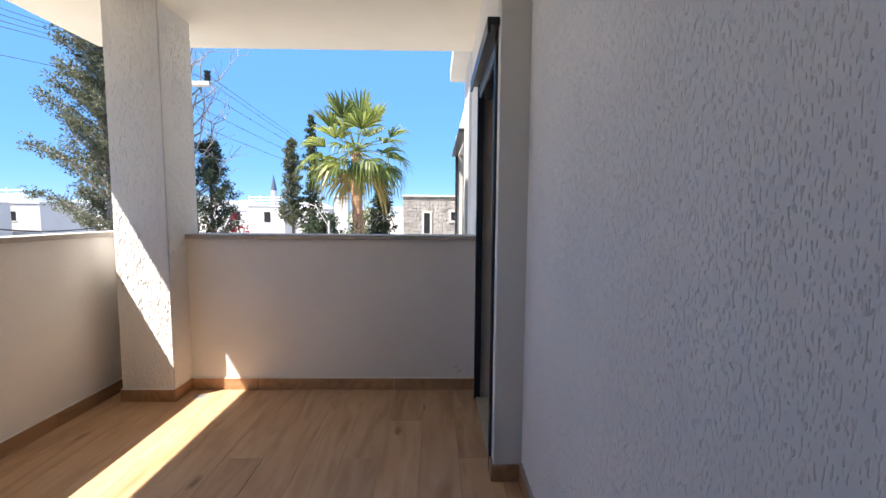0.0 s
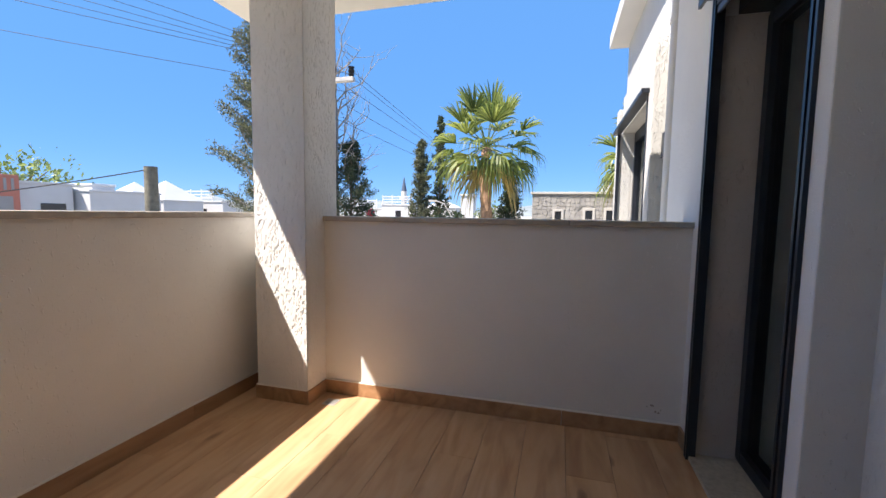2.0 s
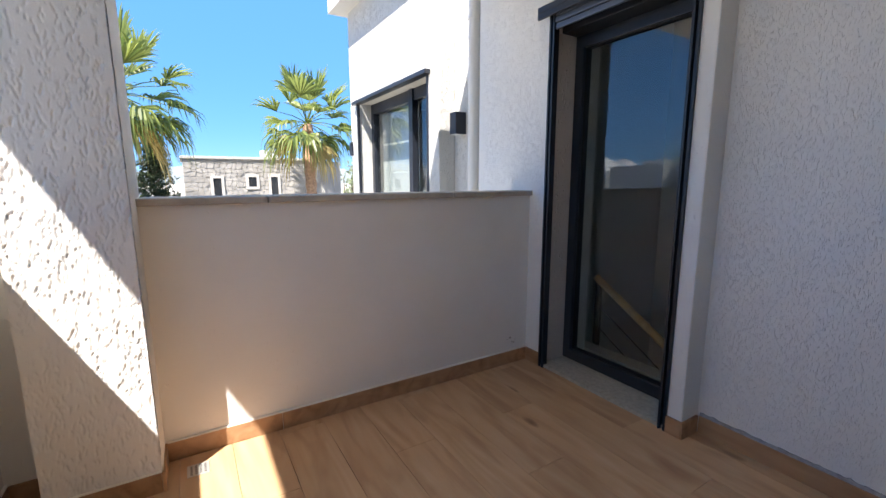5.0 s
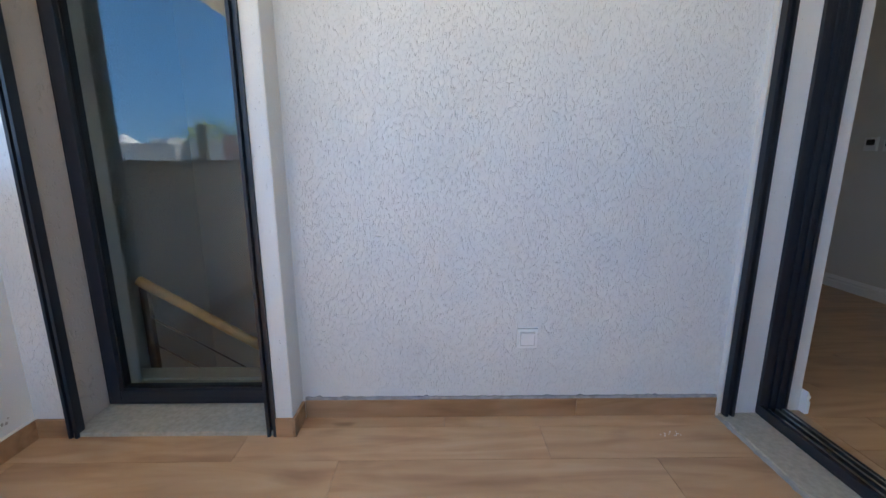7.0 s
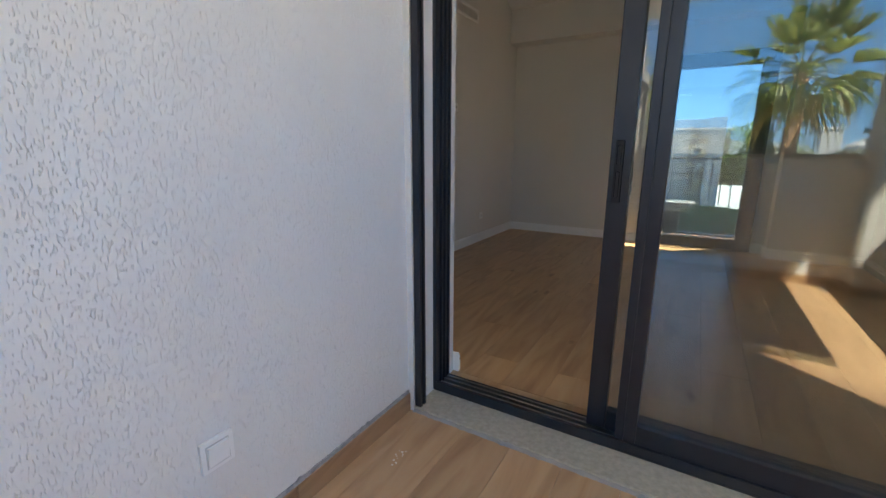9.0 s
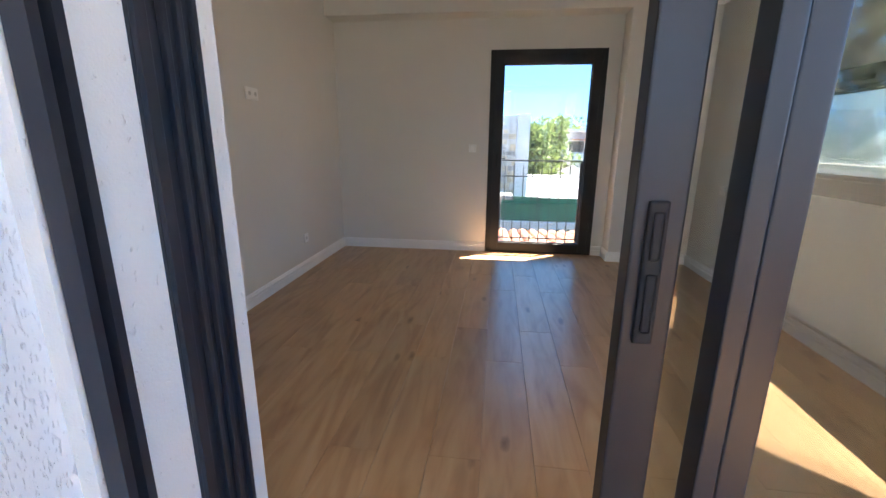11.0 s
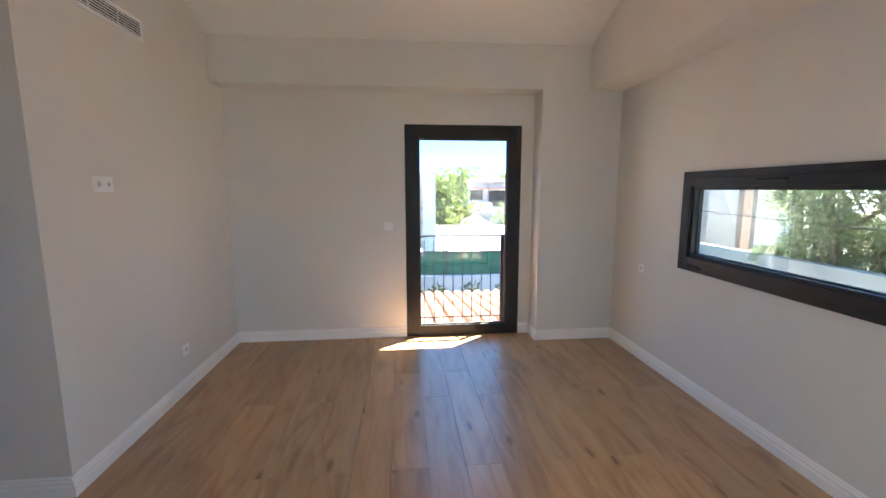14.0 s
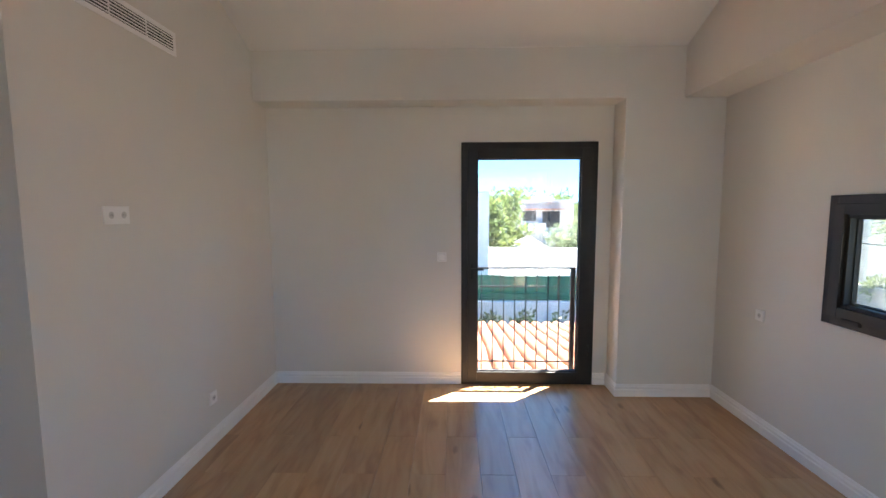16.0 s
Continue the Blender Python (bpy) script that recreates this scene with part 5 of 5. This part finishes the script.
part("clamp", boxes((-7.72, -7.45, 6.10, 6.60, 1.02, 1.08), (-7.5, -7.44, 6.2, 6.5, 0.94, 1.02)), M_IRON, pole)
power = thing("power_pole", (-5.25, 8.0, -3.2), "pale concrete power pole with cross-arm and black insulators", "pole")
part("shaft", tubes(([(-5.3, 7.85, -3.2), (-5.3, 7.85, 4.2)], [0.14, 0.10]), sides=10), M_LIME, power, "", True)
part("cross_arm", boxes((-5.6, -4.42, 7.70, 7.80, 3.50, 3.58), bevel=0.01), M_LIME, power, "pale cross-arm")
for x in (-5.5, -4.47):
    part("insulator", tubes(([(x, 7.75, 3.58), (x, 7.75, 3.63), (x, 7.75, 3.64), (x, 7.75, 3.69), (x, 7.75, 3.70), (x, 7.75, 3.76)], [0.035, 0.06, 0.04, 0.065, 0.04, 0.06]), sides=12), M_GASKET, power, "black ribbed insulator", True)


def cable(a, b, sag, r, label):
    a, b = Vector(a), Vector(b)
    pts = [a.lerp(b, i / 14) - Vector((0, 0, sag * 4 * (i / 14) * (1 - i / 14))) for i in range(15)]
    bm = bmesh.new()
    add_tube(bm, pts, r, 5)
    solid("power_line", bm, M_CABLE, label, "cable", "overhead lines", loc=tuple(a))


for k, (z0, z1) in enumerate(((6.4, 3.9), (5.8, 3.8), (5.25, 3.75), (4.75, 3.7), (4.3, 3.65), (3.5, 3.3))):
    cable((-16.0, 1.0 - k * 0.5, z0 + 0.9), (-5.0 + 0.12 * k, 7.8, z1), 0.12, 0.0045, "thin black overhead power line")
for k, (z0, z1) in enumerate(((3.72, 6.8), (3.68, 5.6), (3.5, 4.8), (3.2, 4.2), (2.9, 3.5))):
    cable((-4.5 - 0.1 * k, 7.8, z0), (-11.0 + 1.5 * k, 60.0, z1), 0.4, 0.005, "thin black overhead power line")
cable((-7.6, 6.35, 1.82), (-14.0, 4.2, 0.9), 0.1, 0.010, "slack black service cable")
cable((-7.6, 6.35, 1.06), (-14.0, 5.0, 1.05), 0.25, 0.016, "slack black service cable")
cable((-7.6, 6.35, 1.04), (-9.5, 12.5, 1.0), 0.20, 0.014, "slack black service cable")
lampst = thing("street_lamp", (-5.2, 19.0, -3.2), "pale street lamp with a slanted arm", "street lamp")
part("pole", tubes(([(-5.2, 19.0, -3.2), (-5.2, 19.0, 0.9)], 0.05), sides=8), M_LIME, lampst)
part("arm", tubes(([(-5.2, 19.0, 0.6), (-5.75, 18.9, 1.55), (-6.1, 18.9, 1.65)], 0.025), sides=6), M_LIME, lampst)
part("lamp_head", boxes((-6.45, -6.05, 18.82, 18.98, 1.62, 1.70), bevel=0.02), M_LIME, lampst)

# ---------- behind the glazed door: tiled roof, gardens ----------
TY0, TY1, TZ0, TS = -4.60, -8.55, -0.06, 0.135
roof = thing("tiled_roof", (-0.9, TY0, -0.1), "sunlit terracotta barrel-tile roof below the railing", "roof")
bm = bmesh.new()
q = [bm.verts.new((x, y, TZ0 - 0.05 - TS * (TY0 - y) - dz)) for dz in (0, 0.15) for x, y in ((-3.6, TY0), (1.4, TY0), (1.4, TY1), (-3.6, TY1))]
for f in ((0, 1, 2, 3), (4, 5, 6, 7), (0, 1, 5, 4), (1, 2, 6, 5), (2, 3, 7, 6), (3, 0, 4, 7)):
    bm.faces.new([q[i] for i in f])
part("deck", bm, M_TERRA, roof)
bm = bmesh.new()
N = 8
a_row, b_row = [], []
for k in range(N + 1):
    ang = math.pi * k / N
    a_row.append((bm.verts.new((0.082 * math.cos(ang), 0.0, 0.075 * math.sin(ang))), bm.verts.new((0.066 * math.cos(ang), 0.0, 0.058 * math.sin(ang)))))
    b_row.append((bm.verts.new((0.095 * math.cos(ang), -0.43, 0.085 * math.sin(ang) + 0.012)), bm.verts.new((0.079 * math.cos(ang), -0.43, 0.068 * math.sin(ang) + 0.012))))
for k in range(N):
    bm.faces.new((a_row[k][0], a_row[k + 1][0], b_row[k + 1][0], b_row[k][0]))
    bm.faces.new((a_row[k][1], b_row[k][1], b_row[k + 1][1], a_row[k + 1][1]))
    bm.faces.new((b_row[k][0], b_row[k + 1][0], b_row[k + 1][1], b_row[k][1]))
bmesh.ops.recalc_face_normals(bm, faces=bm.faces)
tile_me = bpy.data.meshes.new("roof_tile")
bm.to_mesh(tile_me)
bm.free()
tile_me.materials.append(M_TERRA)
smooth(tile_me, 50)
tilt = Euler((math.atan(TS), 0, 0))
for i in range(24):
    for j in range(10):
        ob = new("roof_tile", tile_me)
        ob.parent = roof
        y = TY0 - 0.39 * j
        ob.location = Vector((-3.5 + i * 0.205 + random.uniform(-0.008, 0.008), y, TZ0 - 0.045 - TS * (TY0 - y) + random.uniform(0, 0.006))) - roof.location
        ob.rotation_euler = (tilt.x, 0, random.uniform(-0.015, 0.015))

gw = solid("garden_wall", boxes((-14, 9, -14.4, -14.2, -3.2, -1.42), bevel=0.02), M_WHITEWASH, "whitewashed garden wall with plants before it", "wall", kind="structure")
gs = thing("green_screen", (-3, -14.45, -1.4), "green privacy screen on the garden wall", "fence")
part("mesh_panel", boxes((-14, -1.9, -14.48, -14.44, -1.416, -0.60), bevel=0.005), M_GREEN, gs)
part("mesh_panel", boxes((-1.88, 9, -14.48, -14.44, -1.416, -0.57), bevel=0.005), M_GREEN, gs)
for i in range(8):
    part("post", boxes((-9.5 + i * 1.9, -9.45 + i * 1.9, -14.435, -14.40, -1.416, -0.5)), M_IRON, gs)
for i, x in enumerate((-4.6, -3.6, -2.6, -1.4, -0.4)):
    bush("garden_shrub", (x, -13.6 + 0.1 * (i % 2), -3.2), (0.9, 0.7, 1.55), "dark spiky garden shrub before the wall", M_DARKPINE, 80 + i, 500, 0.16, category="shrub")
bm = bmesh.new()
rows = []
for k in range(13):
    a = math.pi * k / 12
    rows.append([bm.verts.new((x, -22.0 - 5.5 * math.cos(a), -1.7 + 1.05 * math.sin(a) + (0.12 if x < -8 else 0.3))) for x in (-16, 6)])
for p, q in zip(rows, rows[1:]):
    bm.faces.new((p[0], p[1], q[1], q[0]))
carport = thing("white_canopy", (-4, -22, -3.2), "white low-arched canopy roof beyond the green screen", "canopy")
ob = part("roof", bm, M_WHITEWASH, carport, "", True)
part("beam", boxes((-16, 6, -16.6, -16.5, -1.66, -1.44)), M_WHITEWASH, carport)
for x in (-15, -8, -1, 5):
    part("post", boxes((x - 0.08, x + 0.08, -16.63, -16.47, -3.2, -1.66)), M_WHITEWASH, carport)
pier = thing("garden_pier", (-0.6, -15.6, -3.2), "white wall end with a band of tan facing stones", "wall")
part("wall_end", boxes((-1.556, -1.09, -15.8, -15.42, -3.2, 2.22), bevel=0.01), M_WHITEWASH, pier)
part("wall", boxes((-1.088, 4.5, -15.8, -15.50, -3.2, 2.18), bevel=0.01), M_WHITEWASH, pier)
rng = random.Random(33)
z = -1.5
while z < 2.1:
    hgt = rng.uniform(0.14, 0.26)
    x = -1.083
    while x < -0.62:
        wid = rng.uniform(0.14, 0.32)
        part("stone_block", boxes((x, min(x + wid, -0.55) - 0.014, -15.499, -15.455 + rng.uniform(0, 0.02), z, min(z + hgt, 2.17) - 0.014), bevel=0.008), rng.choice((M_LIME, M_TAN, M_STONE)), pier)
        x += wid
    z += hgt
shed = thing("low_building", (0.6, -12.6, -3.2), "low grey outbuilding with a flat dark-edged roof", "building")
part("wall", boxes((-0.62, 3.2, -13.1, -12.4, -3.2, -0.42), bevel=0.01), M_GREYWALL, shed)
part("roof", boxes((-0.95, 3.3, -13.2, -12.3, -0.416, -0.30), bevel=0.01), M_GREYWALL, shed)
part("edge", boxes((-0.95, 3.3, -12.299, -12.25, -0.40, -0.29)), M_FELT, shed, "dark roof edge")
part("dark_opening", boxes((-0.60, -0.15, -12.402, -12.39, -1.6, -0.55)), M_DARKGLASS, shed, "dark opening")
villa = thing("white_villa", (-9.6, -48, -3.2), "white two-storey villa with balconies and shaded terrace", "house")
part("wall", boxes((-13.5, -6.9, -52, -47.0, -3.2, 2.35), bevel=0.03), M_WHITEWASH, villa)
part("wall_wing", boxes((-12.6, -10.2, -47.0, -45.6, -3.2, -0.9), bevel=0.03), M_WHITEWASH, villa)
part("roof", boxes((-13.6, -6.6, -52.1, -46.3, 2.354, 2.62), bevel=0.05), M_WHITEWASH, villa)
part("awning", boxes((-12.4, -8.1, -46.95, -45.4, 1.55, 1.68)), M_TERRA, villa, "red-brown tiled awning")
for x0, x1, z0, z1 in ((-9.3, -8.0, 0.35, 1.45), (-11.9, -10.2, -0.4, 1.4), (-9.0, -8.0, -2.6, -1.6)):
    w = part("window", boxes((x0, x1, -46.995, -46.95, z0, z1)), M_DARKGLASS, villa, "dark window")
    part("frame", boxes((x0 - 0.1, x0, -46.99, -46.93, z0, z1), (x1, x1 + 0.1, -46.99, -46.93, z0, z1), ((x0 + x1) / 2 - 0.04, (x0 + x1) / 2 + 0.04, -46.96, -46.93, z0, z1)), M_ALU, w)
part("balcony", boxes((-10.2, -7.6, -46.9, -45.6, -0.9, 0.15), bevel=0.03), M_WHITEWASH, villa)
gz_ = thing("garden_pavilion", (-5.6, -30.2, -3.2), "grey hip-roofed garden pavilion", "pavilion")
bm = bmesh.new()
r = [bm.verts.new(p) for p in ((-7.0, -31.7, -1.05), (-4.2, -31.7, -1.05), (-4.2, -28.8, -1.05), (-7.0, -28.8, -1.05))]
apex = bm.verts.new((-5.6, -30.2, -0.2))
bm.faces.new(r)
for i in range(4):
    bm.faces.new((r[i], r[(i + 1) % 4], apex))
part("roof", bm, M_FELT, gz_)
for x in (-6.8, -4.4):
    for y in (-31.5, -29.0):
        part("post", boxes((x - 0.08, x + 0.08, y - 0.08, y + 0.08, -3.2, -1.06)), M_LIME, gz_)
bush("garden_tree", (-4.4, -33.5, -3.2), (3.6, 3.0, 6.2), "leafy yellow-green garden tree beside the villa", M_BRIGHTLEAF, 90, 5000, 0.32)
bush("garden_tree", (-3.0, -29.0, -3.2), (2.4, 2.4, 5.4), "leafy yellow-green banana clump", M_BRIGHTLEAF, 91, 3000, 0.4)
bush("olive_tree", (-8.4, -28.0, -3.2), (3.6, 3.0, 4.3), "silvery olive tree before the villa", M_OLIVE, 92, 6000, 0.2)
bush("garden_tree", (-8.0, -62.0, -3.2), (9.0, 6.0, 8.0), "broad green tree behind the villa", M_BRIGHTLEAF, 93, 4000, 0.5)
bush("garden_tree", (-15.0, -60.0, -3.2), (9.0, 6.0, 6.8), "broad green tree behind the villa", M_BRIGHTLEAF, 94, 4000, 0.5)

# ---------- beyond the strip window ----------
solid("garden_wall", boxes((-8.82, -8.60, -11.2, 3.3, -3.2, 0.03), bevel=0.02), M_OLDRENDER, "weathered grey-white boundary wall below the olive trees", "wall", kind="structure")
side = white_house((-11.5, -17.0, -3.2), (6.5, 6.0, 9.0), "white neighbouring house seen through the strip window", "flat", (("y1", -9.9, 0.5, 0.9, 0.8),))
part("brick_pier", boxes((-12.55, -12.20, -13.99, -13.75, -3.2, 5.6), bevel=0.01), M_BRICK, side, "brick pier")
part("pale_pier", boxes((-12.95, -12.72, -13.99, -13.75, -3.2, 5.6), bevel=0.01), M_LIME, side, "pale rendered pier")
part("dark_opening", boxes((-12.0, -10.4, -13.995, -13.96, -0.75, -0.05)), M_DARKGLASS, side, "dark low window")
# grey slab shaped like the diagonal shadow on the white house behind it
bm = bmesh.new()
ring = [(-9.2, -3.2), (-9.2, 2.2), (-10.6, 2.2), (-11.5, 0.17), (-11.5, -3.2)]
fr_, bk_ = [bm.verts.new((x, -13.15, z)) for x, z in ring], [bm.verts.new((x, -13.55, z)) for x, z in ring]
bm.faces.new(fr_)
bm.faces.new(bk_[::-1])
for i in range(5):
    bm.faces.new((fr_[i], bk_[i], bk_[(i + 1) % 5], fr_[(i + 1) % 5]))
bmesh.ops.recalc_face_normals(bm, faces=bm.faces)
solid("garden_wall", bm, M_GREYWALL, "grey slab standing in for the diagonal shadow on the white house", "wall", kind="structure")
bush("olive_tree", (-10.1, -8.3, -3.2), (3.2, 3.0, 6.4), "large silvery olive tree outside the strip window", M_OLIVE, 95, 60000, 0.075, 0.06)
bush("olive_tree", (-10.3, -5.6, -3.2), (4.2, 4.0, 6.8), "broad silvery olive tree outside the strip window", M_OLIVE, 96, 60000, 0.075, 0.06)
bush("olive_tree", (-10.2, -2.4, -3.2), (3.8, 3.6, 6.4), "silvery olive tree beyond the boundary wall", M_OLIVE, 97, 30000, 0.09, 0.06)
cable((-8.5, -12.0, 0.98), (-8.3, -3.0, 0.80), 0.04, 0.010, "thin black cable outside the strip window")

# ---------- floor tiles ----------


def plank_mesh(name, w, ln, mat):
    bm = boxes((-w / 2 + 0.0007, w / 2 - 0.0007, -ln / 2 + 0.0007, ln / 2 - 0.0007, -0.010, 0.0), bevel=0.0012)
    bmesh.ops.recalc_face_normals(bm, faces=bm.faces)
    me = bpy.data.meshes.new(name)
    bm.to_mesh(me)
    bm.free()
    me.materials.append(mat)
    return me


def lay(parent, name, mat, x_edge, w, x0, x1, y0, y1, joint, ln, z, holes=()):
    """Planks along y with joints staggered row by row, cut at the room's edges."""
    base = ORIGIN[parent.name]
    cache = {}
    k0 = math.floor((x0 - x_edge) / w)
    k = k0
    while x_edge + k * w < x1 - 0.004:
        a, b = max(x0, x_edge + k * w), min(x1, x_edge + (k + 1) * w)
        j = joint(k)
        m = math.floor((y0 - j) / ln)
        while j + m * ln < y1 - 0.004:
            c, d = max(y0, j + m * ln), min(y1, j + (m + 1) * ln)
            m += 1
            if b - a < 0.006 or d - c < 0.006:
                continue
            if any(h0 <= (a + b) / 2 <= h1 and g0 <= (c + d) / 2 <= g1 for h0, h1, g0, g1 in holes):
                continue
            key = (round(b - a, 3), round(d - c, 3))
            if key not in cache:
                cache[key] = plank_mesh(name, *key, mat)
            ob = new(name, cache[key])
            ob.parent = parent
            ob.location = Vector(((a + b) / 2, (c + d) / 2, z)) - base
        k += 1


out_floor = thing("floor_balcony", (-1.2, 1.4, -0.012), "warm oak-look tile floor of the balcony", "floor", kind="structure")
lay(out_floor, "floor_tile", M_TILE_OUT, -0.24, 0.2, PAR_X + 0.0145, WALL_X - 0.014, 0.004, PAR_Y - 0.0145, lambda k: 0.80 + (0.4 * k) % 1.2, 1.2, 0.0,
    ((SUR_X, WALL_X, 1.83, PAR_Y),))
in_floor = thing("floor_wood_tiles", (-0.5, -2.2, FLOOR_IN - 0.012), "oak-look plank tile floor of the room", "floor", kind="structure")
joints = lambda k: -2.205 if k % 2 else -2.99
lay(in_floor, "floor_tile", M_TILE_IN, -0.246, 0.2055, ROOM_R + 0.001, ROOM_L - 0.001, FAR_Y + 0.001, IN_Y - 0.001, joints, 1.2, FLOOR_IN,
    ((ROOM_R, NIB_X - 0.05, FAR_Y, NIB_Y - 0.05),))
lay(in_floor, "floor_tile", M_TILE_IN, -0.246, 0.2055, ROOM_L + 0.0005, CORR_X - 0.001, CORR_Y + 0.001, IN_Y - 0.001, joints, 1.2, FLOOR_IN)
solid("threshold_inner", boxes((SLIDE_L, 0.014, IN_Y, -0.287, -0.004, FLOOR_IN), bevel=0.001), M_TILE_IN, "oak-look strip inside the sliding door", "threshold", kind="structure")

# floor drain at the pillar's foot, stain on the end parapet
drain = thing("floor_drain", (-1.975, 2.725, 0.0), "small square pale metal floor drain beside the pillar", "drain")
part("plate", boxes((-2.015, -1.935, 2.685, 2.765, 0.0005, 0.003), bevel=0.001), M_DRAIN, drain)
for i in range(4):
    for k in range(5):
        x, y = -2.004 + 0.0165 * i, 2.696 + 0.0130 * k
        part("slot", boxes((x, x + 0.009, y, y + 0.006, 0.0031, 0.0034)), M_GASKET, drain)
rng = random.Random(12)
bm = bmesh.new()
for i in range(6):
    cx, cz, r = -0.20 + rng.uniform(-0.05, 0.03), 0.145 + rng.uniform(-0.02, 0.04), rng.uniform(0.003, 0.008)
    ringv = [bm.verts.new((cx + r * rng.uniform(0.6, 1.3) * math.cos(k * 0.9), PAR_Y - 0.0012, cz + r * rng.uniform(0.6, 1.3) * math.sin(k * 0.9))) for k in range(7)]
    face = bm.faces.new(ringv)
    ext = bmesh.ops.extrude_face_region(bm, geom=[face])
    for v in ext["geom"]:
        if isinstance(v, bmesh.types.BMVert):
            v.co.y = PAR_Y + 0.001
bmesh.ops.recalc_face_normals(bm, faces=bm.faces)
solid("trim_stain", bm, M_CAP, "small brown scuffs on the end parapet above the skirting", "stain", kind="structure")
bm = bmesh.new()
for i in range(14):
    cx, cy, r = -0.099 + rng.gauss(0, 0.016), 0.267 + rng.gauss(0, 0.022), rng.uniform(0.0015, 0.005)
    ringv = [bm.verts.new((cx + r * rng.uniform(0.5, 1.4) * math.cos(k * 0.9), cy + r * rng.uniform(0.5, 1.4) * math.sin(k * 0.9), 0.0012)) for k in range(7)]
    face = bm.faces.new(ringv)
    ext = bmesh.ops.extrude_face_region(bm, geom=[face])
    for v in ext["geom"]:
        if isinstance(v, bmesh.types.BMVert):
            v.co.z = -0.0005
solid("trim_fleck", bm, M_SOFFIT, "white plaster flecks dried on the balcony tiles", "stain", kind="structure")
